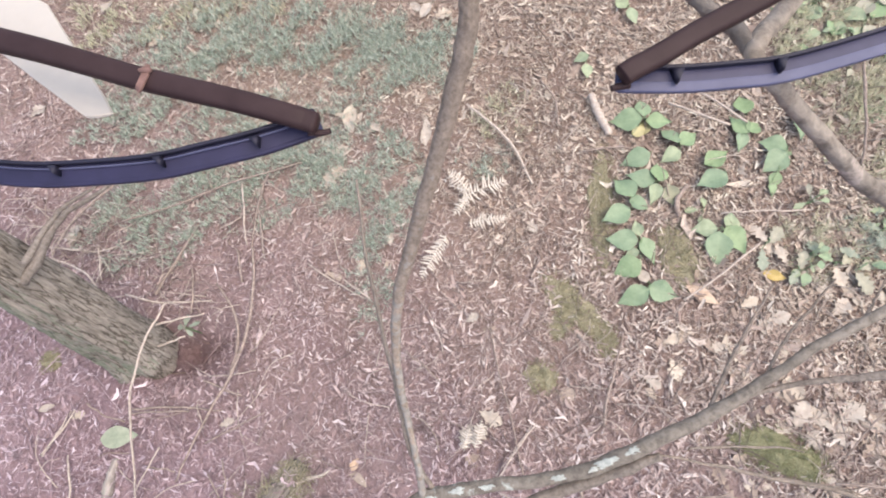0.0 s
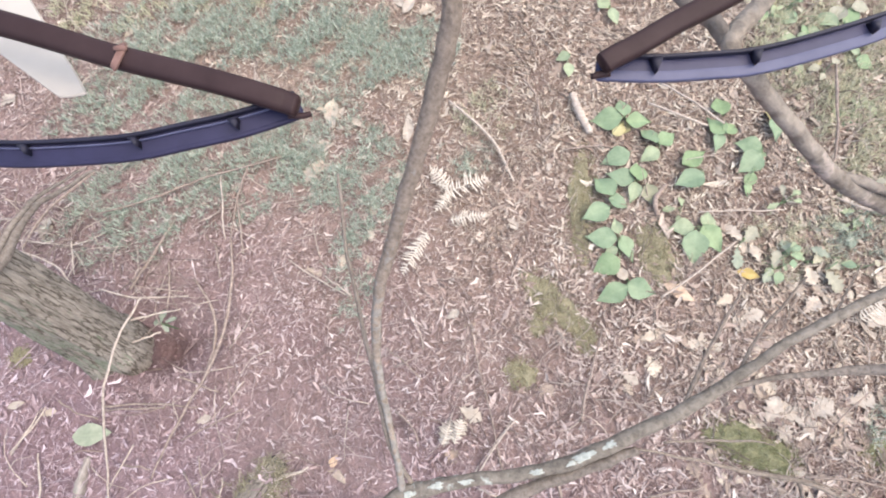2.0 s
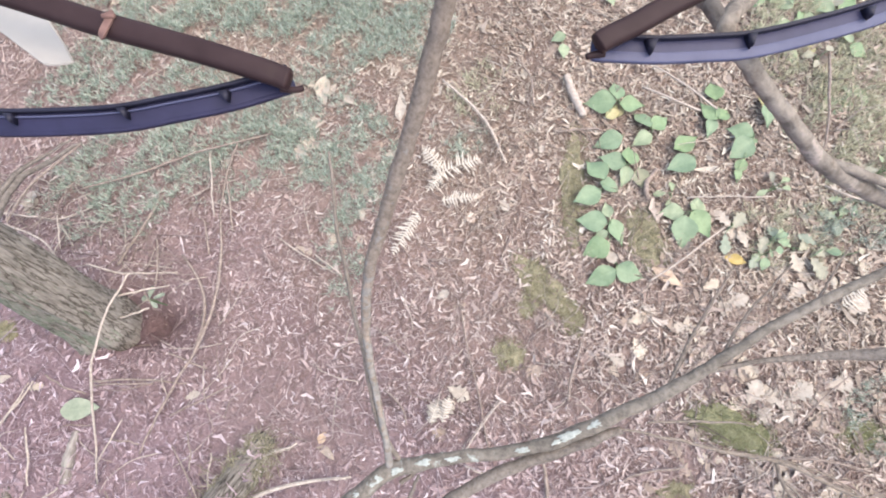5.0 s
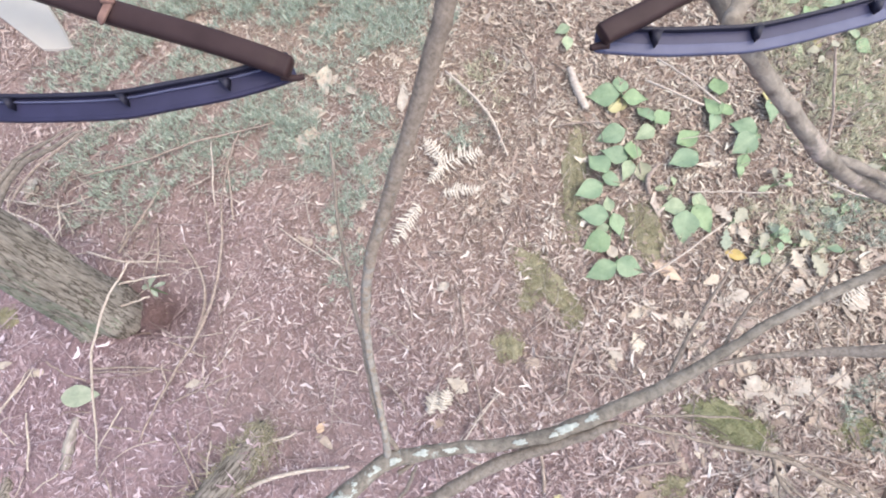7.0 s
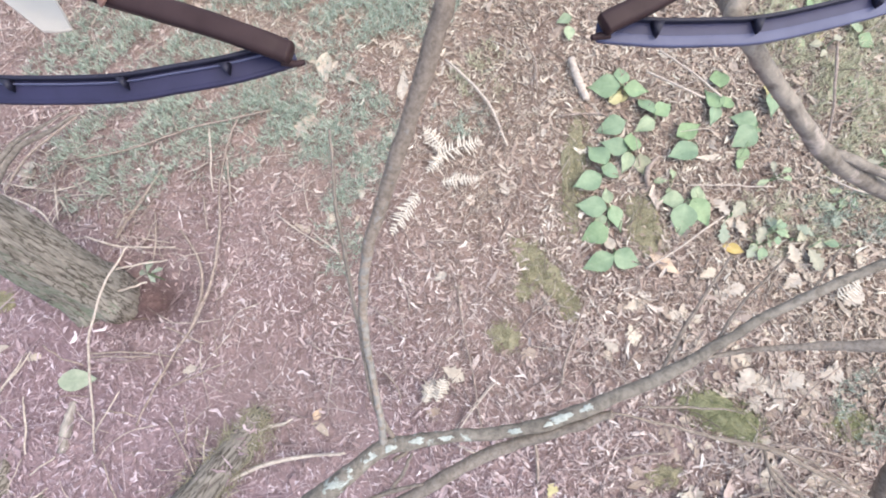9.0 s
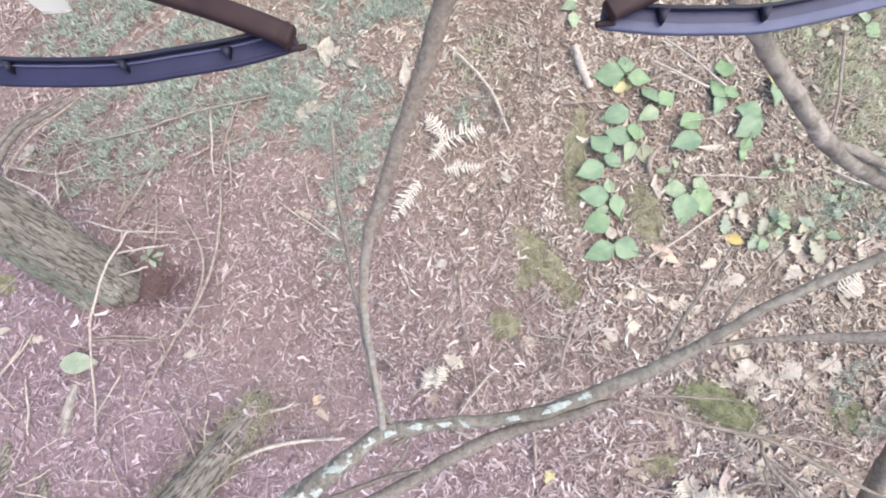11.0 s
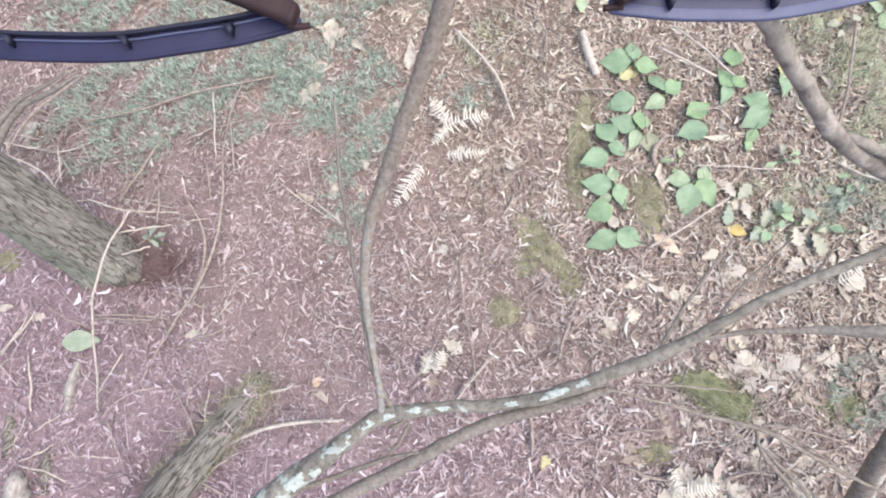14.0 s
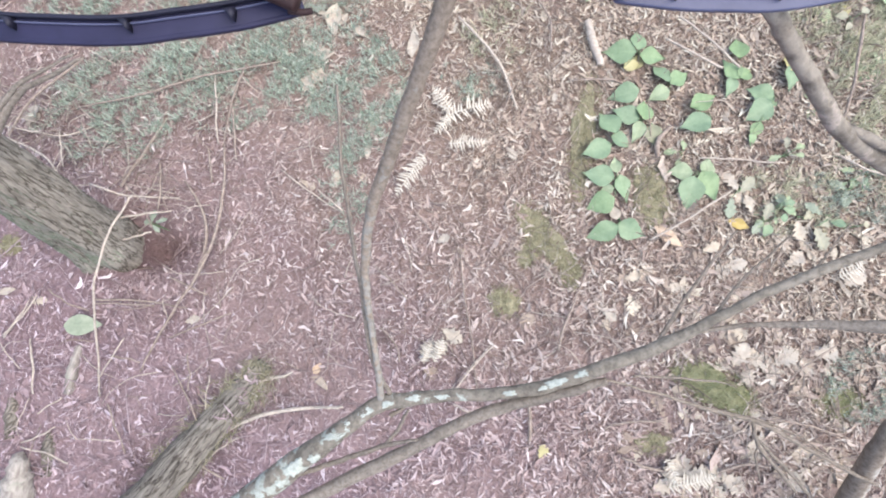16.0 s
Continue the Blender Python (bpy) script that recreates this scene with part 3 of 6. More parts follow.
def lay_green():
    tufts = tuft_shapes(9, 0.9, 1.0)
    spots = [(*(-1.614, 3.300), 0.5, 0.34), (*(-1.566, 3.209), 0.4, 0.25), (*(-0.416, 3.042), 0.42, 0.3), (*(-0.379, 3.064), 0.3, 0.25), (*(-1.600, 3.250), 0.7, 0.3), (*(-0.507, 3.026), 0.5, 0.3), (*(-1.755, 2.019), 0.6, 0.25), (*(-0.994, 2.127), 0.3, 0.2), (*(-0.534, 2.047), 0.22, 0.36),
             (*(0.081, 2.253), 0.16, 0.14), (*(-2.222, 2.994), 0.4, 0.3), (*(-1.395, 2.626), 0.35, 0.18), (*(-1.841, 2.671), 0.3, 0.15), (*(-2.145, 2.737), 0.3, 0.2), (*(-2.412, 2.573), 0.25, 0.15), (*(-0.926, 2.165), 0.2, 0.25), (*(-0.683, 3.111), 0.4, 0.3), (*(-1.787, 2.299), 0.5, 0.3), (*(-0.900, 2.478), 0.4, 0.25), (*(-0.581, 2.084), 0.25, 0.35), (*(-1.328, 2.256), 0.42, 0.24), (*(-2.044, 1.800), 0.4, 0.24), (*(2.417, 1.660), 0.25, 0.15),
             (*(2.410, 0.546), 0.2, 0.18), (*(-0.916, 3.202), 0.4, 0.3), (*(2.262, 1.706), 0.15, 0.1), (*(-0.624, 1.477), 0.12, 0.3)]
    x, y = patch_points(spots, 1250, 1.3)
    scatter("clubmoss", tufts, RNG.integers(0, 6, len(x)), x, y, RNG.uniform(0.022, 0.05, len(x)), RNG.uniform(0.01, 0.035, len(x)), 0.25, SPRIG,
            "low feathery blue-green clubmoss spreading through the leaves", "clubmoss")
    spots = [(*(-2.318, 3.439), 0.35, 0.2), (*(-2.797, 3.344), 0.25, 0.2), (*(-1.547, 3.519), 0.3, 0.15), (*(2.590, 3.236), 0.5, 0.4), (*(2.259, 3.083), 0.3, 0.3), (*(2.627, 2.329), 0.25, 0.3), (*(0.226, 2.560), 0.2, 0.2), (*(2.766, 2.904), 0.3, 0.3), (*(2.057, 1.593), 0.35, 0.22), (*(2.558, 1.964), 0.3, 0.4), (*(2.488, 2.418), 0.35, 0.3), (*(2.524, 2.905), 0.5, 0.35), (*(2.273, 2.692), 0.25, 0.2)]
    x, y = patch_points(spots, 620, 0.7)
    scatter("grass", tufts, RNG.integers(0, 6, len(x)), x, y, RNG.uniform(0.03, 0.07, len(x)), np.full(len(x), 0.012), 0.25, YELLOW_SPRIG,
            "thin yellow-green woodland grass and seedlings", "grass")


lay_green()


# ---- trees ----
def leaning_trunk():
    """The old trunk: ridged bark, flared foot, one dead limb."""
    foot = (-2.008, 1.110, 0.000)
    tree = base_of("tree", foot, "furrowed grey-brown trunk with green moss, beside a hollow", "tree")
    bm = bmesh.new()
    sides, rows, tall = 160, 270, 9.0
    rr = np.random.default_rng(3)
    ph = rr.uniform(0, 6, 8)
    rings = []
    for i in range(rows + 1):
        h = -0.15 + (tall + 0.15) * (i / rows) ** 1.25
        flare = 0.03 * math.exp(-max(h, 0) / 0.11)
        rad = 0.16 - 0.028 * min(h, 2) - 0.005 * max(h - 2, 0) - 0.05 * max(0, (h - 5) / 4) ** 2 + flare
        ring = []
        for j in range(sides):
            a = 2 * math.pi * j / sides
            ca, sa = math.cos(a), math.sin(a)
            n = noise.noise(Vector((ca * 2.2, sa * 2.2, h * 1.5)))
            bend = 0.5 * noise.noise(Vector((ca * 2.5, sa * 2.5, h * 5 + 9)))
            f1 = abs(noise.noise(Vector((ca * 8.5 + bend, sa * 8.5 - bend, h * 4.5))))
            f2 = abs(noise.noise(Vector((ca * 20, sa * 20 + 4, h * 13))))
            q = rad + 0.024 * min(f1, 0.42) + 0.011 * f2 + 0.02 * n - 0.01 + flare * 0.4 * math.sin(5 * a + ph[2])
            ring.append(bm.verts.new((foot[0] + q * math.cos(a) + 0.021 * h, foot[1] + q * math.sin(a) + 0.204 * h, h)))
        rings.append(ring)
    for a, b in zip(rings, rings[1:]):
        for j in range(sides):
            bm.faces.new((a[j], a[(j + 1) % sides], b[(j + 1) % sides], b[j]))
    bm.faces.new(rings[-1])
    part("trunk", bm, BARK, tree, "furrowed bark with a mossy side")
    part("limb", bar([(-1.880, 1.253, 0.991, 0.0203), (-1.801, 1.371, 1.028, 0.0202), (-1.716, 1.507, 1.065, 0.0132), (-1.589, 1.573, 1.101, 0.0101), (-1.431, 1.641, 1.138, 0.0053)], 10, 6, 0.05, 0.004, 4), STEM_BARK, tree, "thin dead grey limb")
    part("limb", bar([(-1.732, 1.276, 1.175, 0.0142), (-1.653, 1.432, 1.189, 0.0107), (-1.547, 1.520, 1.219, 0.0078), (-1.389, 1.598, 1.248, 0.0042)], 8, 6, 0.05, 0.004, 5), STEM_BARK, tree, "thin dead grey limb")


leaning_trunk()


def lichen(pts, at, wide, span, turn, seed):
    """A thin ragged crust on the upper side of a round stem, about its share at of the way along."""
    c = smooth_path(pts, 24)
    mid = int(at * (len(c) - 1))
    r = np.random.default_rng(seed)
    ph = r.uniform(0, 6, 3)
    bm = bmesh.new()
    rows, cols, grid = 15, 13, []
    step = float(np.linalg.norm(c[mid + 1, :3] - c[mid - 1, :3])) / 2
    for i in range(rows):
        u = 2 * i / (rows - 1) - 1
        f = mid + u * wide / step
        a = int(max(1, min(len(c) - 3, math.floor(f))))
        p = c[a] + (c[a + 1] - c[a]) * (f - a)
        d = Vector(c[a + 1, :3] - c[a - 1, :3]).normalized()
        up = Vector((0, 0, 1))
        up = (up - d * up.dot(d)).normalized()
        side = d.cross(up)
        row = []
        for j in range(cols):
            v = 2 * j / (cols - 1) - 1
            ang = math.atan2(v, u)
            edge = 0.8 + 0.16 * math.sin(3 * ang + ph[0]) + 0.1 * math.sin(7 * ang + ph[1]) + 0.05 * math.sin(13 * ang + ph[2])
            high = 1.07 if math.hypot(u, v) < edge else 0.8
            way = up * math.cos(turn + v * span) + side * math.sin(turn + v * span)
            row.append(bm.verts.new(Vector(p[:3]) + way * p[3] * (high + r.normal(0, 0.012))))
        grid.append(row)
    for a, b in zip(grid, grid[1:]):
        for j in range(cols - 1):
            bm.faces.new((a[j], a[j + 1], b[j + 1], b[j]))
    bmesh.ops.recalc_face_normals(bm, faces=bm.faces[:])
    return bm


def sapling_a():
    """Leaning lichened sapling that crosses under the camera, with its risers and twigs."""
    tree = base_of("lichened_sapling", (-2.059, -1.178, 0.0), "leaning grey sapling patched with pale blue-green lichen", "tree")
    stem = [(-2.059, -1.178, -0.050, 0.0450), (-1.670, -0.823, 0.300, 0.0450), (-1.201, -0.408, 0.680, 0.0450), (-0.869, -0.112, 0.920, 0.0450), (-0.639, 0.089, 1.050, 0.0456), (-0.473, 0.234, 1.100, 0.0429), (-0.312, 0.369, 1.175, 0.0305), (-0.187, 0.463, 1.211, 0.0269), (-0.005, 0.501, 1.248, 0.0203), (0.208, 0.525, 1.285, 0.0207), (0.377, 0.580, 1.322, 0.0223), (0.540, 0.652, 1.358, 0.0212), (0.699, 0.732, 1.395, 0.0192), (0.854, 0.832, 1.432, 0.0148), (1.040, 0.932, 1.468, 0.0147), (1.254, 1.029, 1.505, 0.0146), (1.457, 1.112, 1.579, 0.0131), (1.705, 1.197, 1.689, 0.0097)]
    part("trunk", bar(stem, 14, 8, 0.05, 0.003, 1), LICHEN_BARK, tree)
    for k, (at, wide, span, turn) in enumerate([(0.3505, 0.065, 0.80, -0.15), (0.2941, 0.050, 0.70, 0.10), (0.2721, 0.022, 0.50, 0.45), (0.2500, 0.020, 0.50, 0.20), (0.3900, 0.030, 0.60, -0.10), (0.4485, 0.030, 0.60, 0.00), (0.4750, 0.028, 0.50, 0.10), (0.5319, 0.024, 0.50, -0.20), (0.5820, 0.045, 0.70, -0.15), (0.6080, 0.028, 0.60, -0.20), (0.5662, 0.018, 0.40, 0.10), (0.4167, 0.025, 0.50, 0.20), (0.3150, 0.026, 0.50, 0.55)]):
        part("lichen", lichen(stem, at, wide, span, turn, k), LICHEN, tree, "crust of pale blue-green lichen")
    part("branch", bar([(-0.195, 0.462, 1.219, 0.0130), (-0.219, 0.598, 1.263, 0.0112), (-0.245, 0.736, 1.322, 0.0118), (-0.262, 0.884, 1.417, 0.0138), (-0.234, 1.035, 1.564, 0.0164), (-0.173, 1.164, 1.725, 0.0196), (-0.110, 1.272, 1.894, 0.0205),
                        (-0.060, 1.355, 2.041, 0.0210), (-0.027, 1.413, 2.159, 0.0205), (-0.015, 1.467, 2.247, 0.0200), (-0.003, 1.547, 2.386, 0.0176)], 16, 8, 0.03, 0.002, 2), RISER_BARK, tree, "smooth brown branch rising from the fork")
    part("branch", bar([(0.513, 0.589, 1.330, 0.0124), (0.439, 0.562, 1.310, 0.0169), (0.323, 0.518, 1.270, 0.0191), (0.114, 0.434, 1.200, 0.0206), (-0.094, 0.307, 1.140, 0.0220), (-0.356, 0.146, 1.060, 0.0237), (-0.699, -0.061, 0.970, 0.0254), (-1.270, -0.388, 0.850, 0.0273)], 12, 7, 0.05, 0.003, 3),
         STEM_BARK, tree, "dark bare branch")
    part("branch", bar([(0.737, 0.748, 1.395, 0.0088), (0.873, 0.780, 1.395, 0.0076), (1.037, 0.797, 1.410, 0.0096), (1.158, 0.806, 1.432, 0.0149), (1.276, 0.802, 1.468, 0.0185), (1.457, 0.792, 1.505, 0.0193)], 12, 6, 0.05, 0.003, 4), STEM_BARK, tree, "thin grey branch")
    part("twig", bar([(0.654, 0.723, 1.380, 0.0078), (0.761, 0.859, 1.322, 0.0070), (0.876, 1.000, 1.285, 0.0055), (0.978, 1.113, 1.248, 0.0038)], 8, 6, 0.05, 0.003, 5), TWIG_BARK, tree)
    part("twig", bar([(0.801, 0.802, 1.417, 0.0054), (0.936, 0.939, 1.358, 0.0052), (1.044, 1.028, 1.322, 0.0042), (1.139, 1.112, 1.307, 0.0030)], 8, 6, 0.05, 0.003, 6), TWIG_BARK, tree)
    part("twig", bar([(1.075, 0.951, 1.468, 0.0049), (1.159, 1.033, 1.432, 0.0034), (1.256, 1.127, 1.395, 0.0022)], 8, 6, 0.05, 0.003, 7), TWIG_BARK, tree)
    part("twig", bar([(-0.167, 0.417, 1.175, 0.0084), (-0.122, 0.449, 1.189, 0.0060), (-0.074, 0.500, 1.219, 0.0036)], 8, 5, 0.05, 0.002, 8), TWIG_BARK, tree)
    part("twig", bar([(-0.170, 0.494, 1.219, 0.0088), (-0.231, 0.600, 1.248, 0.0087), (-0.278, 0.811, 1.322, 0.0081), (-0.321, 1.013, 1.395, 0.0071), (-0.353, 1.207, 1.468, 0.0060), (-0.374, 1.412, 1.542, 0.0042)], 8, 6, 0.05, 0.004, 9), TWIG_BARK, tree)
    part("twig", bar([(0.507, 0.592, 1.330, 0.0035), (0.684, 0.558, 1.200, 0.0049), (0.842, 0.521, 1.100, 0.0063), (1.020, 0.482, 1.000, 0.0079), (1.216, 0.446, 0.920, 0.0086), (1.349, 0.400, 0.860, 0.0088), (1.478, 0.342, 0.800, 0.0088), (1.775, 0.228, 0.680, 0.0080), (1.942, 0.164, 0.600, 0.0073)], 8, 6, 0.05, 0.003, 10), TWIG_BARK, tree)
    part("twig", bar([(1.210, 0.447, 0.920, 0.0069), (1.255, 0.376, 0.860, 0.0079), (1.317, 0.311, 0.800, 0.0086), (1.422, 0.229, 0.740, 0.0078), (1.537, 0.131, 0.660, 0.0071)], 8, 6, 0.05, 0.003, 11), TWIG_BARK, tree)
    part("twig", bar([(1.279, 0.358, 0.840, 0.0058), (1.404, 0.274, 0.760, 0.0069), (1.537, 0.178, 0.680, 0.0066), (1.626, 0.106, 0.620, 0.0058)], 8, 6, 0.05, 0.003, 12), TWIG_BARK, tree)
    part("twig", bar([(0.613, 0.605, 1.280, 0.0033), (0.772, 0.605, 1.200, 0.0042), (0.964, 0.596, 1.120, 0.0032), (1.061, 0.578, 1.080, 0.0024)], 8, 6, 0.05, 0.003, 13), TWIG_BARK, tree)
    part("twig", bar([(1.278, 0.354, 0.840, 0.0036), (1.293, 0.278, 0.800, 0.0040), (1.339, 0.186, 0.740, 0.0034)], 8, 6, 0.05, 0.003, 14), TWIG_BARK, tree)
    part("twig", bar([(1.220, 0.452, 0.920, 0.0037), (1.335, 0.423, 0.860, 0.0047), (1.503, 0.368, 0.780, 0.0039), (1.675, 0.271, 0.700, 0.0031)], 8, 6, 0.05, 0.003, 15), TWIG_BARK, tree)
    part("twig", bar([(-0.067, 0.342, 1.160, 0.0047), (-0.156, 0.319, 1.120, 0.0077), (-0.248, 0.274, 1.080, 0.0090), (-0.379, 0.217, 1.040, 0.0095), (-0.513, 0.159, 1.000, 0.0100), (-0.730, 0.059, 0.940, 0.0107)], 8, 6, 0.05, 0.003, 20), STEM_BARK, tree, "thin dark bare stem")
    part("twig", bar([(-0.186, 0.302, 1.100, 0.0070), (-0.145, 0.360, 1.130, 0.0069), (-0.119, 0.413, 1.160, 0.0061), (-0.106, 0.443, 1.190, 0.0049)], 8, 6, 0.05, 0.003, 21), STEM_BARK, tree)


sapling_a()


def sapling_b():
    """Near grey branch that forks below the guard."""
    tree = base_of("grey_sapling", (3.601, 0.131, 0.0), "smooth pale grey-brown forked branch below a drone", "tree")
    part("trunk", bar([(3.600, 0.116, -0.073, 0.0270), (2.206, 0.503, 1.101, 0.0216), (0.631, 0.857, 2.423, 0.0092), (0.443, 0.862, 2.540, 0.0079), (0.331, 0.861, 2.614, 0.0070), (0.275, 0.862, 2.651, 0.0066), (0.232, 0.867, 2.680, 0.0061), (0.190, 0.878, 2.717, 0.0054), (0.158, 0.883, 2.746, 0.0051), (0.136, 0.884, 2.768, 0.0049),
                       (0.122, 0.899, 2.777, 0.0051), (0.155, 0.940, 2.761, 0.0055), (0.198, 0.992, 2.746, 0.0057), (0.293, 1.087, 2.717, 0.0062)], 18, 10, 0.02, 0.0006, 21, 0.05), GREY_BARK, tree)
    part("branch", bar([(0.123, 0.894, 2.777, 0.0044), (0.119, 0.916, 2.772, 0.0047), (0.108, 0.936, 2.768, 0.0045), (0.093, 0.970, 2.761, 0.0048), (0.061, 1.027, 2.753, 0.0045)], 14, 7, 0.02, 0.0006, 22, 0.05), STEM_BARK, tree, "darker mossy fork")
    part("branch", bar([(0.245, 0.867, 2.673, 0.0043), (0.270, 0.864, 2.665, 0.0037), (0.313, 0.861, 2.643, 0.0035), (0.397, 0.849, 2.606, 0.0038)], 12, 7, 0.02, 0.0006, 23, 0.05), GREY_BARK, tree)


sapling_b()


def sapling_c():
    tree = base_of("stout_sapling", (2.113, -0.251, 0.000), "brown sapling stem with pale lichen rising from the litter", "tree")
    part("trunk", bar([(2.161, -0.249, 0.000, 0.0566), (1.988, 0.044, 0.367, 0.0477), (1.858, 0.260, 0.661, 0.0418), (1.788, 0.448, 0.881, 0.0373), (1.753, 0.719, 1.175, 0.0311)], 12, 7, 0.05, 0.003, 31), PALE_BARK, tree)


sapling_c()


# ---- fallen wood and moss ----
def fallen_log():
    log = base_of("fallen_log", (-1.321, -0.009, 0.000), "rotting mossy fallen branch half sunk in the litter", "log")
    part("wood", bar([(-0.964, 0.473, 0.020, 0.0434), (-1.008, 0.406, 0.035, 0.0675), (-1.079, 0.274, 0.050, 0.0890), (-1.237, 0.080, 0.055, 0.0990), (-1.351, -0.076, 0.060, 0.1060), (-1.479, -0.263, 0.060, 0.1110), (-1.675, -0.520, 0.060, 0.1140)], 36, 12, 0.03, 0.0, 41, 0.22), ROT, log)
    part("splinter", bar([(-1.130, 0.108, 0.073, 0.0105), (-0.959, 0.193, 0.081, 0.0113), (-0.766, 0.239, 0.044, 0.0103), (-0.514, 0.264, 0.022, 0.0064)], 7, 6, 0.08, 0.003, 42), PALE_TWIG, log, "bleached split branch")
    part("splinter", bar([(-0.927, 0.395, 0.073, 0.0103), (-0.839, 0.413, 0.073, 0.0077), (-0.800, 0.437, 0.059, 0.0052)], 7, 5, 0.08, 0.002, 43), PALE_TWIG, log)


fallen_log()


def stump(pts, label, seed, material=ROT):
    s = base_of("stump", pts[0][:3], label, "stump")
    part("wood", bar(pts, 24, 7, 0.1, 0.0, seed, 0.3), material, s)


spots = np.array([(-0.975, 0.414, 0.100), (-1.062, 0.281, 0.100), (-1.219, 0.090, 0.100), (-1.333, -0.065, 0.100), (-1.440, -0.222, 0.100)])
k, u = RNG.integers(0, 4, 620), RNG.uniform(0, 1, 620)
on_log = spots[k] * (1 - u)[:, None] + spots[k + 1] * u[:, None] + RNG.normal(0, 0.05, (620, 3)) * (1, 1, 0)
scatter("dry_grass", tuft_shapes(4, 0.5, 2.4), RNG.integers(0, 6, 620), on_log[:, 0], on_log[:, 1], RNG.uniform(0.02, 0.055, 620), RNG.uniform(0.075, 0.105, 620), 0.2, island_material("dry_grass", [(0.0, (0.16, 0.15, 0.1)), (0.6, (0.25, 0.23, 0.16)), (1.0, (0.36, 0.33, 0.25))]),
        "dry brownish grass and moss over the fallen log", "grass")
n = 170
k, u, across = RNG.integers(0, 4, n), RNG.uniform(0, 1, n), RNG.normal(0, 0.08, n)
along = spots[k + 1] - spots[k]
along = along / np.linalg.norm(along, axis=1)[:, None]
girth = 0.072 + 0.006 * (k + u)
on_log = spots[k] * (1 - u)[:, None] + spots[k + 1] * u[:, None] + across[:, None] * np.stack([-along[:, 1], along[:, 0], 0 * u], 1)
scatter("log_litter", CHIPS + SLIVERS, RNG.integers(0, len(CHIPS) + len(SLIVERS), n), on_log[:, 0], on_log[:, 1], np.exp(RNG.normal(0, 0.4, n)) * 0.032,
        0.055 + np.sqrt(np.maximum(girth ** 2 - across ** 2, 0)), 0.35, LITTER, "crumbled brown leaves caught on the fallen log", "leaf litter")
stump([(-2.222, -0.384, 0.000, 0.0903), (-2.186, -0.240, 0.050, 0.0745), (-2.188, -0.138, 0.060, 0.0508), (-2.211, -0.081, 0.040, 0.0241)], "low mossy broken stump end in the leaves", 51, GREY_ROT)
stump([(-2.071, -0.195, -0.007, 0.0328), (-2.081, -0.053, 0.007, 0.0330), (-2.093, 0.023, -0.007, 0.0182)], "dark rotten sliver of wood in the leaves", 52)
stump([(-2.303, -0.012, -0.007, 0.0362), (-2.311, 0.119, 0.007, 0.0364), (-2.329, 0.219, -0.007, 0.0199)], "dark rotten sliver of wood in the leaves", 53)
stump([(-2.038, 0.235, -0.015, 0.0246), (-2.029, 0.371, -0.004, 0.0278), (-2.023, 0.502, -0.015, 0.0172)], "mossy rotten stick sunk in the leaves", 54, GREY_ROT)


def moss_pad(x, y, rx, ry, tall, turn, label, seed, material):
    bm = bmesh.new()
    r = np.random.default_rng(seed)
    ph = r.uniform(0, 6, 4)
    rings = []
    c, s = math.cos(turn), math.sin(turn)
    for i in range(15):
        q = i / 14
        ring = []
        for j in range(40):
            a = 2 * math.pi * j / 40
            e = 1 + 0.16 * math.sin(2 * a + ph[0]) + 0.1 * math.sin(5 * a + ph[1]) + 0.06 * math.sin(11 * a + ph[2])
            u, v = rx * q * e * math.cos(a), ry * q * e * math.sin(a)
            px, py = x + u * c - v * s, y + u * s + v * c
            h = tall * 0.4 * (1 - q ** 2.2) + 0.012 * noise.noise(Vector((px * 22, py * 22, seed))) - 0.02 * (q > 0.95)
            ring.append(bm.verts.new((px, py, ground_z(px, py) + h + 0.006)))
        rings.append(ring)
    for a, b in zip(rings, rings[1:]):
        for j in range(40):
            bm.faces.new((a[j], b[j], b[(j + 1) % 40], a[(j + 1) % 40]))
    tagged(linked("moss_cushion", bm, material), label, "moss", "moss cushions")
    n = int(480 * rx * ry * 40)
    a, q = RNG.uniform(0, 2 * np.pi, n), np.sqrt(RNG.uniform(0, 1, n))
    u, v = rx * 1.25 * q ** 1.3 * np.cos(a), ry * 1.2 * q ** 1.3 * np.sin(a)
    return x + u * c - v * s, y + u * s + v * c, tall * 0.4 * (1 - q ** 2.2)


for green, tips in ((False, [(0.0, (0.21, 0.198, 0.128)), (0.5, (0.29, 0.278, 0.182)), (1.0, (0.37, 0.355, 0.245))]), (True, [(0.0, (0.165, 0.178, 0.098)), (0.5, (0.24, 0.258, 0.142)), (1.0, (0.32, 0.335, 0.2))])):
    pads = [moss_pad(*spot, 60 + k, GREEN_MOSS if green else MOSS) for k, spot in enumerate(MOSS_SPOTS) if ("hump" in spot[-1] or "mound" in spot[-1]) == green]
    x, y, lift = (np.concatenate([p[k] for p in pads]) for k in range(3))
    scatter("moss_tips", tuft_shapes(7, 0.8, 0.7), RNG.integers(0, 6, len(x)), x, y, RNG.uniform(0.012, 0.03, len(x)), lift + 0.004, 0.2, island_material("moss_tip", tips, 0.9),
            "short yellow-green moss shoots on a hump" if green else "short olive moss shoots on the cushions", "moss")


# ---- sticks on the ground ----
def stick(pts, material, label, seed, sides=7):
    tagged(linked("stick", bar([(x, y, z + 0.01, r * 1.1) for x, y, z, r in pts], sides, 6, 0.09, 0.004, seed), material), label, "stick", "sticks in the litter")


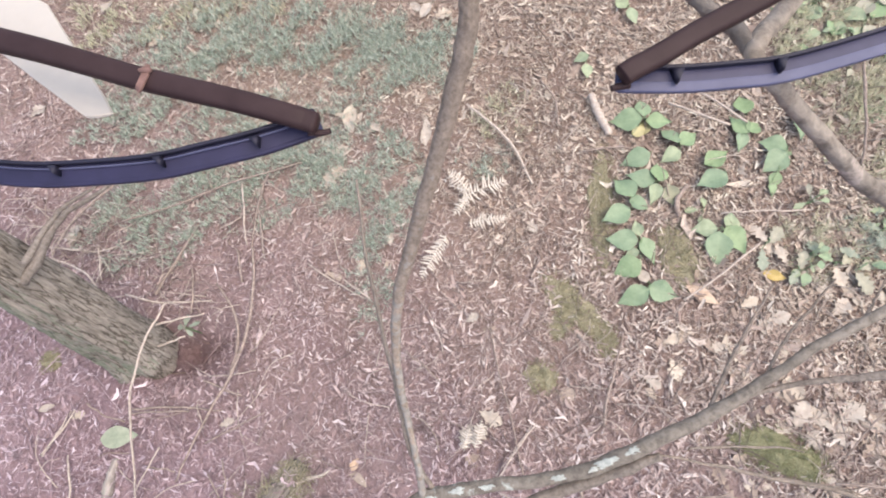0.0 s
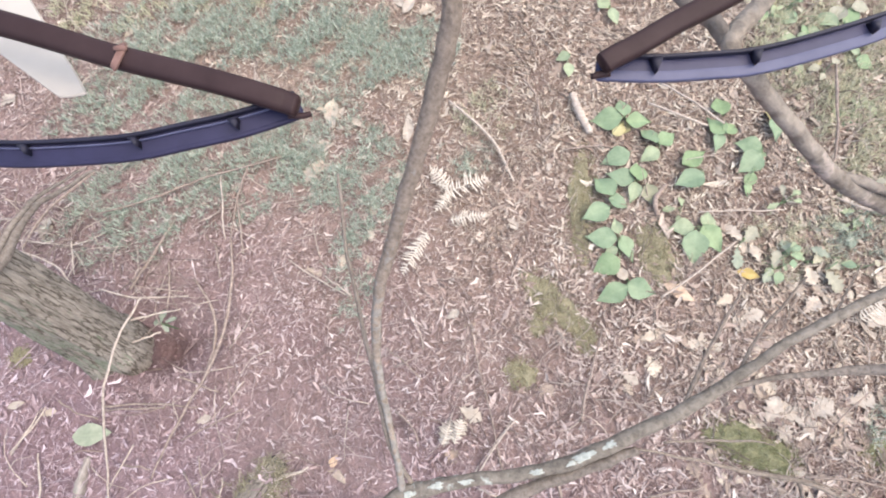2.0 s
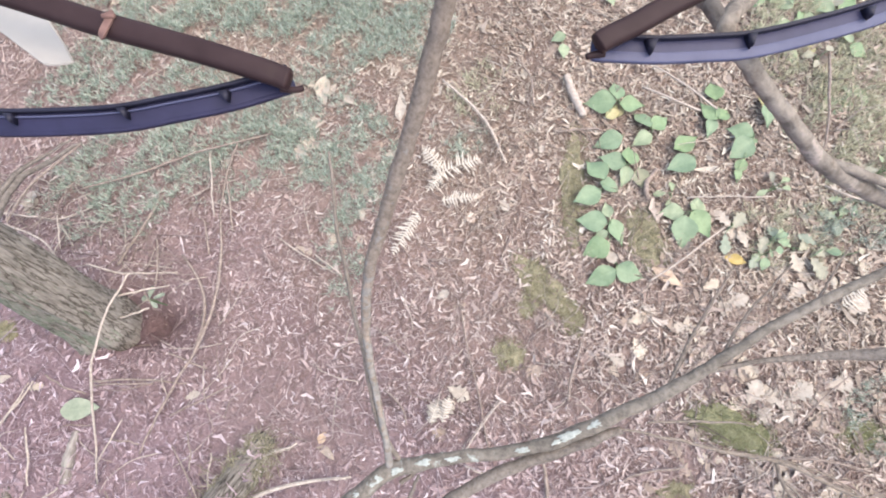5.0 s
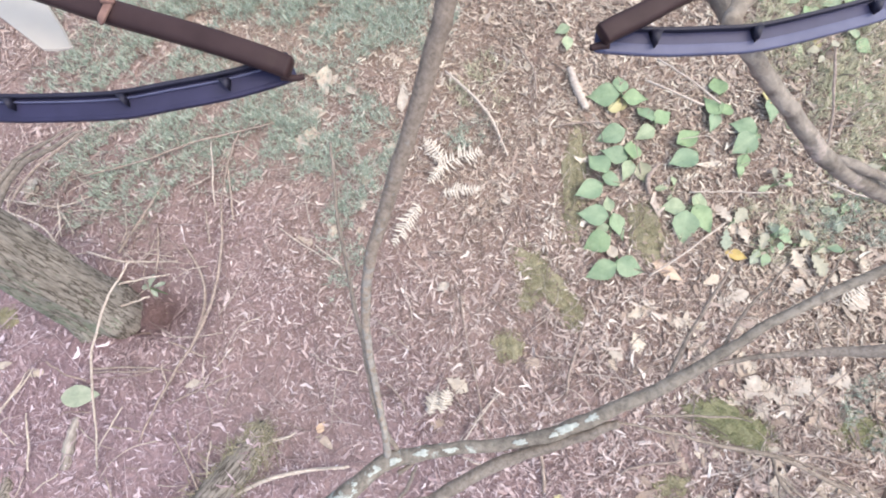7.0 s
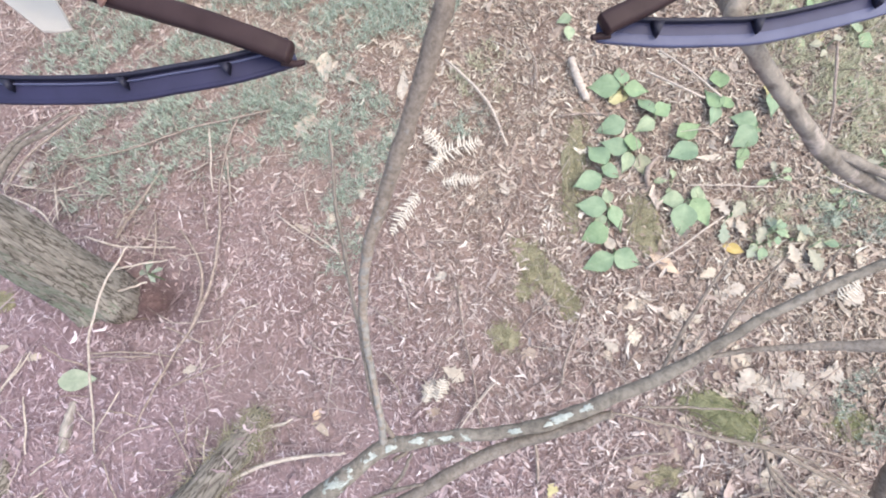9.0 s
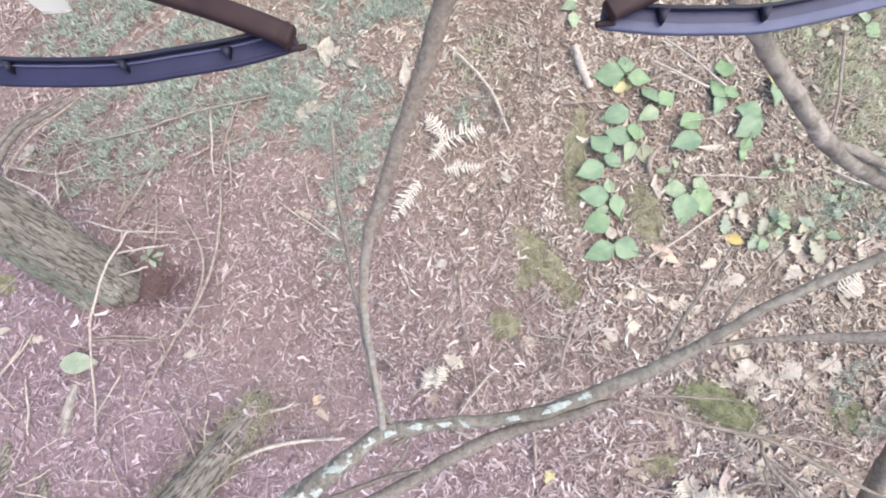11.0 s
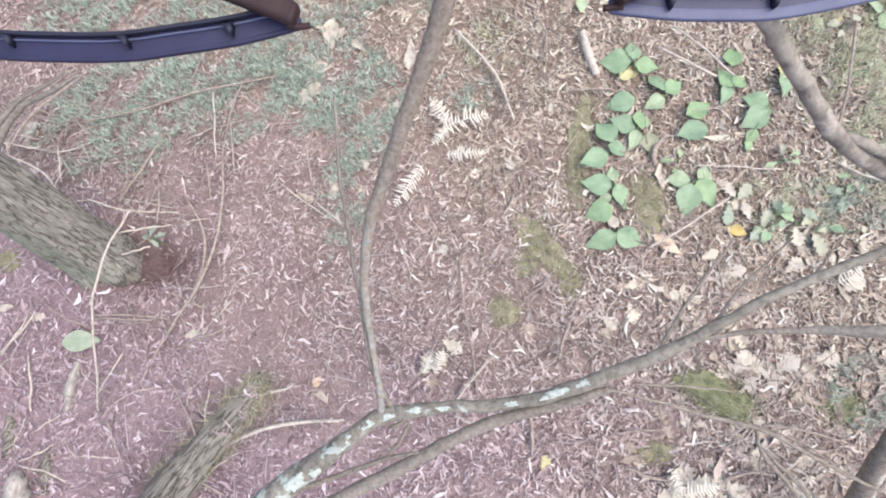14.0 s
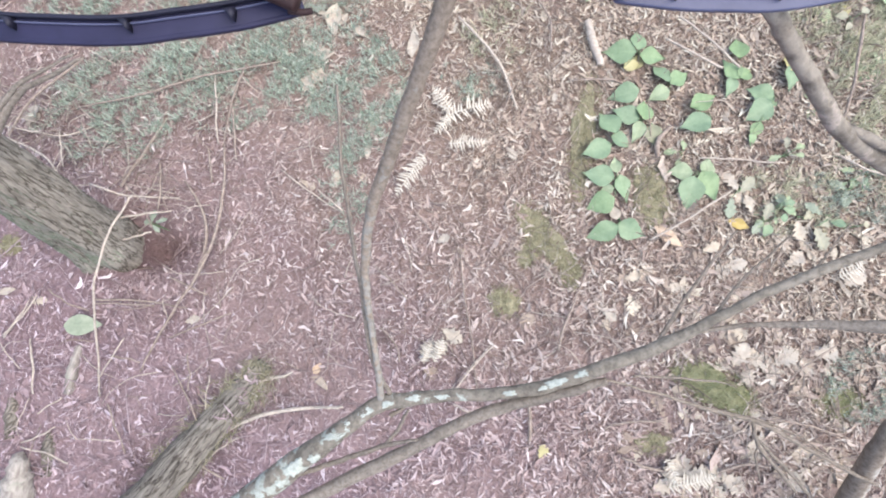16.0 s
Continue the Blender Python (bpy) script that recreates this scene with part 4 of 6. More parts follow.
THIN, CURVED, WHITE = "thin dry brown stick lying in the leaf litter", "long curved brown vine lying over the litter", "thin bleached stick lying in the leaf litter"
stick([(0.773, 2.652, 0.022, 0.0211), (0.801, 2.524, 0.026, 0.0246), (0.861, 2.366, 0.022, 0.0207)], PALE_TWIG, "short thick bleached piece of wood in the litter", 1, 12)
stick([(-1.338, 1.689, 0.037, 0.0063), (-1.308, 1.446, 0.051, 0.0075), (-1.310, 1.212, 0.059, 0.0083), (-1.368, 0.967, 0.059, 0.0082), (-1.483, 0.756, 0.044, 0.0072), (-1.579, 0.537, 0.029, 0.0059), (-1.644, 0.382, 0.015, 0.0043)], TWIG, CURVED, 2)
stick([(-1.544, 1.472, 0.022, 0.0061), (-1.403, 1.276, 0.037, 0.0081), (-1.370, 1.081, 0.044, 0.0080), (-1.399, 0.919, 0.044, 0.0079)], TWIG, CURVED, 3)
stick([(-1.494, 1.244, 0.587, 0.0042), (-1.544, 1.115, 0.602, 0.0047), (-1.623, 0.907, 0.551, 0.0050), (-1.693, 0.725, 0.426, 0.0052), (-1.766, 0.502, 0.220, 0.0049), (-1.850, 0.234, 0.000, 0.0046)], PALE_TWIG, "long thin pale stem standing in the litter", 4)
stick([(-1.701, 1.851, 0.029, 0.0072), (-1.789, 1.640, 0.037, 0.0093), (-1.907, 1.412, 0.029, 0.0082)], TWIG, THIN, 5)
stick([(-1.916, 1.215, 0.037, 0.0060), (-1.742, 1.259, 0.044, 0.0060), (-1.597, 1.293, 0.022, 0.0041)], PALE_TWIG, WHITE, 6)
stick([(-2.078, 1.413, 0.044, 0.0050), (-1.857, 1.360, 0.044, 0.0060), (-1.561, 1.369, 0.022, 0.0041)], PALE_TWIG, WHITE, 7)
stick([(-2.485, 1.721, 0.022, 0.0043), (-2.312, 1.690, 0.022, 0.0050), (-2.126, 1.763, 0.022, 0.0037)], PALE_TWIG, WHITE, 8)
stick([(-2.315, 1.730, 0.029, 0.0037), (-2.284, 1.609, 0.029, 0.0043), (-2.259, 1.509, 0.022, 0.0030)], PALE_TWIG, WHITE, 9)
stick([(-2.277, 1.647, 0.022, 0.0037), (-2.188, 1.531, 0.022, 0.0043)], PALE_TWIG, WHITE, 10)
stick([(-2.599, 1.657, 0.029, 0.0050), (-2.381, 1.568, 0.029, 0.0058), (-2.242, 1.425, 0.022, 0.0036)], PALE_TWIG, WHITE, 11)
stick([(-2.210, 1.862, 0.051, 0.0047), (-1.773, 1.994, 0.066, 0.0064), (-1.520, 2.099, 0.066, 0.0064), (-1.068, 2.235, 0.051, 0.0039)], TWIG, "long thin brown stick lying across green clubmoss", 12)
stick([(-0.021, 2.622, 0.022, 0.0065), (0.139, 2.458, 0.037, 0.0087), (0.262, 2.293, 0.029, 0.0097), (0.366, 2.046, 0.022, 0.0063)], PALE_TWIG, WHITE, 13)
stick([(0.464, 2.775, 0.022, 0.0055), (0.544, 2.638, 0.029, 0.0065), (0.552, 2.431, 0.022, 0.0054)], TWIG, THIN, 14)
stick([(0.688, 2.252, 0.022, 0.0054), (0.897, 2.279, 0.022, 0.0064), (0.996, 2.260, 0.015, 0.0043)], TWIG, THIN, 18)
stick([(0.074, 0.398, 0.015, 0.0039), (0.189, 0.541, 0.022, 0.0048), (0.278, 0.653, 0.022, 0.0030)], PALE_TWIG, WHITE, 22)
stick([(-2.415, 0.514, 0.022, 0.0048), (-2.344, 0.641, 0.029, 0.0067), (-2.302, 0.753, 0.015, 0.0039)], PALE_TWIG, WHITE, 23)
stick([(-2.274, 0.522, 0.015, 0.0039), (-2.214, 0.377, 0.044, 0.0056), (-2.199, 0.229, 0.022, 0.0038)], PALE_TWIG, WHITE, 24)
stick([(-1.112, -0.145, 0.022, 0.0046), (-1.222, -0.055, 0.073, 0.0054), (-1.257, 0.125, 0.088, 0.0046), (-1.464, 0.424, 0.037, 0.0038)], TWIG, THIN, 25)
stick([(1.247, 0.309, 0.022, 0.0057), (0.998, 0.275, 0.029, 0.0056), (0.911, 0.230, 0.015, 0.0038)], TWIG, THIN, 26)
stick([(1.015, 0.094, 0.022, 0.0056), (1.146, 0.057, 0.037, 0.0084), (1.287, 0.034, 0.022, 0.0047)], TWIG, THIN, 27)
stick([(1.545, 0.055, 0.022, 0.0056), (1.690, 0.106, 0.037, 0.0075), (1.819, 0.094, 0.022, 0.0047)], TWIG, THIN, 28)
stick([(1.750, 0.355, 0.059, 0.0056), (1.962, 0.339, 0.059, 0.0065), (2.224, 0.283, 0.029, 0.0047)], TWIG, THIN, 29)
stick([(0.517, 0.105, 0.015, 0.0085), (0.502, 0.215, 0.073, 0.0093), (0.486, 0.348, 0.110, 0.0074)], TWIG, "short grey upright stick in the litter", 30)
stick([(-0.996, 1.578, 0.022, 0.0032), (-0.831, 1.465, 0.037, 0.0041), (-0.642, 1.357, 0.022, 0.0031)], PALE_TWIG, WHITE, 31)
stick([(-1.273, 2.198, 0.037, 0.0043), (-1.294, 2.068, 0.073, 0.0052), (-1.330, 1.934, 0.044, 0.0052), (-1.355, 1.696, 0.015, 0.0042)], TWIG, THIN, 32)
stick([(-1.455, 2.148, 0.037, 0.0043), (-1.408, 1.952, 0.073, 0.0052), (-1.384, 1.712, 0.015, 0.0042)], PALE_TWIG, WHITE, 33)
stick([(1.292, 2.001, 0.022, 0.0085), (1.196, 1.897, 0.044, 0.0146), (1.210, 1.800, 0.022, 0.0125)], TWIG, "short dark stub of wood among green leaves", 34, 10)
stick([(1.852, 0.480, 0.029, 0.0039), (2.047, 0.674, 0.059, 0.0039), (2.261, 0.809, 0.037, 0.0030)], TWIG, THIN, 35)
stick([(-1.946, 0.758, 0.029, 0.0058), (-1.686, 0.769, 0.022, 0.0058), (-1.434, 0.745, 0.015, 0.0039)], TWIG, "thin reddish root running from the trunk foot", 36)
stick([(2.501, 2.856, 0.037, 0.0066), (2.354, 2.547, 0.147, 0.0085), (2.296, 2.251, 0.147, 0.0072), (2.298, 2.084, 0.037, 0.0053)], TWIG, "thin dark bare stem among pale grass", 38)
stick([(2.283, 1.886, 0.037, 0.0062), (2.415, 1.796, 0.073, 0.0061), (2.642, 1.753, 0.037, 0.0052)], PALE_TWIG, WHITE, 39)
stick([(-2.596, 1.672, 0.037, 0.0061), (-2.480, 1.877, 0.073, 0.0083), (-2.233, 2.147, 0.073, 0.0062)], TWIG, THIN, 40)


stick([(-2.405, 0.526, 0.050, 0.0040), (-2.305, 0.629, 0.075, 0.0040), (-2.255, 0.761, 0.050, 0.0041)], PALE_TWIG, WHITE, 60)
stick([(-1.835, 0.347, 0.050, 0.0040), (-1.774, 0.461, 0.075, 0.0039), (-1.740, 0.559, 0.050, 0.0040)], PALE_TWIG, WHITE, 61)
stick([(-1.796, 0.459, 0.050, 0.0040), (-1.702, 0.454, 0.075, 0.0039), (-1.634, 0.435, 0.050, 0.0040)], TWIG, THIN, 62)
stick([(-2.137, 0.132, 0.050, 0.0039), (-2.065, 0.185, 0.075, 0.0039), (-2.023, 0.224, 0.050, 0.0039)], PALE_TWIG, WHITE, 63)
stick([(-1.489, 0.576, 0.050, 0.0040), (-1.328, 0.654, 0.075, 0.0040), (-1.174, 0.732, 0.050, 0.0041)], TWIG, THIN, 64)
stick([(-1.384, 0.496, 0.050, 0.0040), (-1.350, 0.402, 0.075, 0.0039), (-1.349, 0.304, 0.050, 0.0039)], TWIG, THIN, 65)
stick([(-1.777, 0.206, 0.050, 0.0039), (-1.683, 0.068, 0.075, 0.0038), (-1.639, -0.041, 0.050, 0.0038)], TWIG, THIN, 66)
stick([(-2.198, -0.022, 0.050, 0.0039), (-2.079, 0.033, 0.075, 0.0038), (-2.034, 0.069, 0.050, 0.0039)], PALE_TWIG, WHITE, 67)
stick([(-2.194, -0.042, 0.050, 0.0038), (-2.034, -0.062, 0.075, 0.0038), (-1.932, -0.110, 0.050, 0.0038)], PALE_TWIG, WHITE, 68)
stick([(-1.248, 0.390, 0.050, 0.0040), (-1.239, 0.230, 0.075, 0.0039), (-1.245, 0.026, 0.050, 0.0039)], PALE_TWIG, WHITE, 69)
stick([(-1.106, 0.272, 0.050, 0.0039), (-0.967, 0.376, 0.075, 0.0039), (-0.835, 0.406, 0.050, 0.0040)], PALE_TWIG, WHITE, 70)
stick([(-1.093, 0.410, 0.050, 0.0040), (-0.989, 0.320, 0.075, 0.0039), (-0.935, 0.402, 0.050, 0.0040)], PALE_TWIG, WHITE, 71)
stick([(-1.207, -0.051, 0.050, 0.0038), (-1.111, 0.037, 0.075, 0.0038), (-1.055, 0.073, 0.050, 0.0039)], PALE_TWIG, WHITE, 72)
stick([(-1.943, 0.737, 0.050, 0.0041), (-1.776, 0.742, 0.075, 0.0040), (-1.600, 0.744, 0.050, 0.0041)], TWIG, THIN, 73)
stick([(-2.195, 0.793, 0.050, 0.0041), (-2.094, 0.738, 0.075, 0.0040), (-1.958, 0.693, 0.050, 0.0040)], TWIG, THIN, 74)
stick([(0.073, 1.168, 0.044, 0.0042), (0.110, 0.913, 0.071, 0.0041), (0.161, 0.685, 0.071, 0.0040), (0.214, 0.406, 0.044, 0.0040)], TWIG, THIN, 75)
stick([(0.294, 0.654, 0.050, 0.0040), (0.193, 0.546, 0.075, 0.0040), (0.085, 0.388, 0.050, 0.0040)], PALE_TWIG, WHITE, 76)
stick([(-0.400, 1.049, 0.050, 0.0041), (-0.304, 0.969, 0.075, 0.0041), (-0.204, 0.872, 0.050, 0.0041)], TWIG, THIN, 77)
stick([(-0.660, 0.257, 0.050, 0.0039), (-0.585, 0.264, 0.075, 0.0039), (-0.533, 0.258, 0.050, 0.0039)], PALE_TWIG, WHITE, 78)
stick([(-0.349, 0.707, 0.050, 0.0041), (-0.255, 0.626, 0.075, 0.0040), (-0.222, 0.528, 0.050, 0.0040)], TWIG, THIN, 79)
stick([(0.088, 0.320, 0.050, 0.0040), (0.144, 0.298, 0.075, 0.0039), (0.195, 0.280, 0.050, 0.0039)], PALE_TWIG, WHITE, 80)
stick([(-0.107, 1.433, 0.050, 0.0042), (-0.016, 1.431, 0.075, 0.0042), (0.089, 1.435, 0.050, 0.0043)], TWIG, THIN, 81)
stick([(0.177, 1.574, 0.050, 0.0043), (0.279, 1.646, 0.075, 0.0043), (0.411, 1.722, 0.050, 0.0043)], TWIG, THIN, 82)
stick([(0.339, 2.192, 0.050, 0.0045), (0.297, 2.062, 0.075, 0.0044), (0.262, 1.970, 0.050, 0.0044)], TWIG, THIN, 83)
stick([(-0.764, 1.466, 0.050, 0.0043), (-0.674, 1.396, 0.075, 0.0042), (-0.611, 1.352, 0.050, 0.0042)], PALE_TWIG, WHITE, 84)
stick([(1.140, 1.292, 0.080, 0.0051), (1.355, 1.430, 0.120, 0.0051), (1.614, 1.613, 0.080, 0.0052)], PALE_TWIG, WHITE, 90)
stick([(1.238, 2.543, 0.060, 0.0070), (1.389, 2.449, 0.090, 0.0069), (1.582, 2.379, 0.060, 0.0069)], PALE_TWIG, WHITE, 91)
stick([(1.321, 2.692, 0.060, 0.0063), (1.471, 2.561, 0.090, 0.0062), (1.690, 2.389, 0.060, 0.0062)], PALE_TWIG, WHITE, 92)
stick([(0.652, 0.646, 0.037, 0.0078), (0.671, 0.785, 0.073, 0.0078), (0.731, 0.929, 0.073, 0.0058), (0.808, 1.127, 0.037, 0.0040)], TWIG, THIN, 21)
stick([(1.431, 1.802, 0.060, 0.0040), (1.679, 1.797, 0.090, 0.0040), (1.947, 1.809, 0.060, 0.0040)], PALE_TWIG, WHITE, 93)

stick([(-1.705, 1.570, 0.030, 0.0053), (-1.670, 1.432, 0.045, 0.0052), (-1.673, 1.293, 0.030, 0.0052)], TWIG, THIN, 120)
stick([(-1.858, 1.097, 0.030, 0.0052), (-1.760, 1.126, 0.045, 0.0051), (-1.688, 1.160, 0.030, 0.0052)], PALE_TWIG, WHITE, 121)
stick([(-2.667, 1.731, 0.030, 0.0053), (-2.493, 1.712, 0.045, 0.0053), (-2.351, 1.695, 0.030, 0.0053)], PALE_TWIG, WHITE, 122)
stick([(-1.536, 1.747, 0.030, 0.0053), (-1.458, 1.827, 0.030, 0.0054)], TWIG, THIN, 123)
stick([(-1.549, 0.909, 0.030, 0.0051), (-1.326, 0.826, 0.030, 0.0051)], TWIG, THIN, 124)
stick([(-1.338, 2.015, 0.030, 0.0054), (-1.297, 1.803, 0.045, 0.0053), (-1.262, 1.616, 0.030, 0.0053)], TWIG, THIN, 125)
stick([(-1.438, 1.679, 0.030, 0.0053), (-1.385, 1.472, 0.030, 0.0053)], TWIG, THIN, 126)


def brush(cx, cy, rx, ry, n, seed, tall=0.08, label="fine dead brush twig tangled in the litter"):
    """Fine twigs, each crooked, with one or two side shoots."""
    r = random.Random(seed)
    for k in range(n):
        x, y, a, l = cx + r.uniform(-rx, rx), cy + r.uniform(-ry, ry), r.uniform(0, 2 * math.pi), r.uniform(0.12, 0.38)
        z = ground_z(x, y) + 0.015
        bend = r.uniform(-0.5, 0.5)
        pts = []
        for i in range(4):
            u = i / 3
            b = a + bend * u
            pts.append((x + l * u * math.cos(b), y + l * u * math.sin(b), z + tall * math.sin(math.pi * u) * r.uniform(0.4, 1.0) + 0.01 * u, 0.0034 * (1 - 0.65 * u)))
        bm = bar(pts, 5, 4, 0.08, 0.003, seed * 50 + k)
        for _ in range(r.randint(0, 2)):
            p = pts[r.randint(1, 2)]
            b = a + r.choice((-1, 1)) * r.uniform(0.5, 1.1)
            m = l * r.uniform(0.25, 0.5)
            tube(bm, [(*p[:3], 0.002), (p[0] + m * 0.5 * math.cos(b), p[1] + m * 0.5 * math.sin(b), p[2] + 0.015, 0.0016), (p[0] + m * math.cos(b), p[1] + m * math.sin(b), p[2] + 0.005, 0.001)], 5, 3, 0.08, 0.002, seed + k)
        tagged(linked("brush_twig", bm, PALE_TWIG if r.random() < 0.5 else TWIG), label, "twig", "brush twigs")


brush(*(-2.164, 1.545), 0.5, 0.28, 34, 1)
brush(*(-1.599, 1.143), 0.35, 0.3, 14, 2)
brush(*(-2.55, 1.72), 0.32, 0.26, 26, 21)
brush(*(-2.507, 1.912), 0.4, 0.35, 18, 3)
brush(*(-1.148, 1.936), 0.5, 0.35, 10, 4, 0.12)
brush(*(1.823, 1.105), 0.45, 0.3, 14, 5, 0.15)
brush(*(1.935, 0.249), 0.3, 0.25, 12, 6, 0.12)
brush(*(1.531, 2.197), 0.5, 0.4, 12, 7)
brush(*(0.305, 2.373), 0.4, 0.35, 12, 8)
brush(*(2.419, 2.372), 0.3, 0.5, 10, 9, 0.15)
brush(*(0.848, 0.787), 0.4, 0.3, 8, 10, 0.12)
brush(*(-1.941, 0.396), 0.5, 0.4, 14, 11)
brush(*(0.113, 0.803), 0.5, 0.4, 10, 12)
brush(*(-0.962, 0.734), 0.5, 0.4, 10, 13)
brush(*(-2.441, 2.953), 0.5, 0.4, 10, 14)
brush(*(0.448, 3.012), 0.4, 0.4, 8, 15)


# ---- leaves lying singly ----
def single_leaf(at, length, outline, material, label, turn, seed, width=1.0, name="fallen_leaf"):
    m = Matrix.Translation((at[0], at[1], ground_z(at[0], at[1]) + 0.022)) @ pose(0, 0, 0, rnd.uniform(-6, 6), rnd.uniform(-6, 6), turn) @ Matrix.Translation((-length / 2, 0, 0))
    bm = leaf_mesh(outline, length, length * width * (0.8 if outline is OAK else 1.0), rnd.uniform(0.05, 0.3), rnd.uniform(-0.08, 0.12), rnd.uniform(-0.1, 0.2), 0.04, seed, m)
    tagged(linked(name, bm, material), label, "leaf", "leaves lying singly")


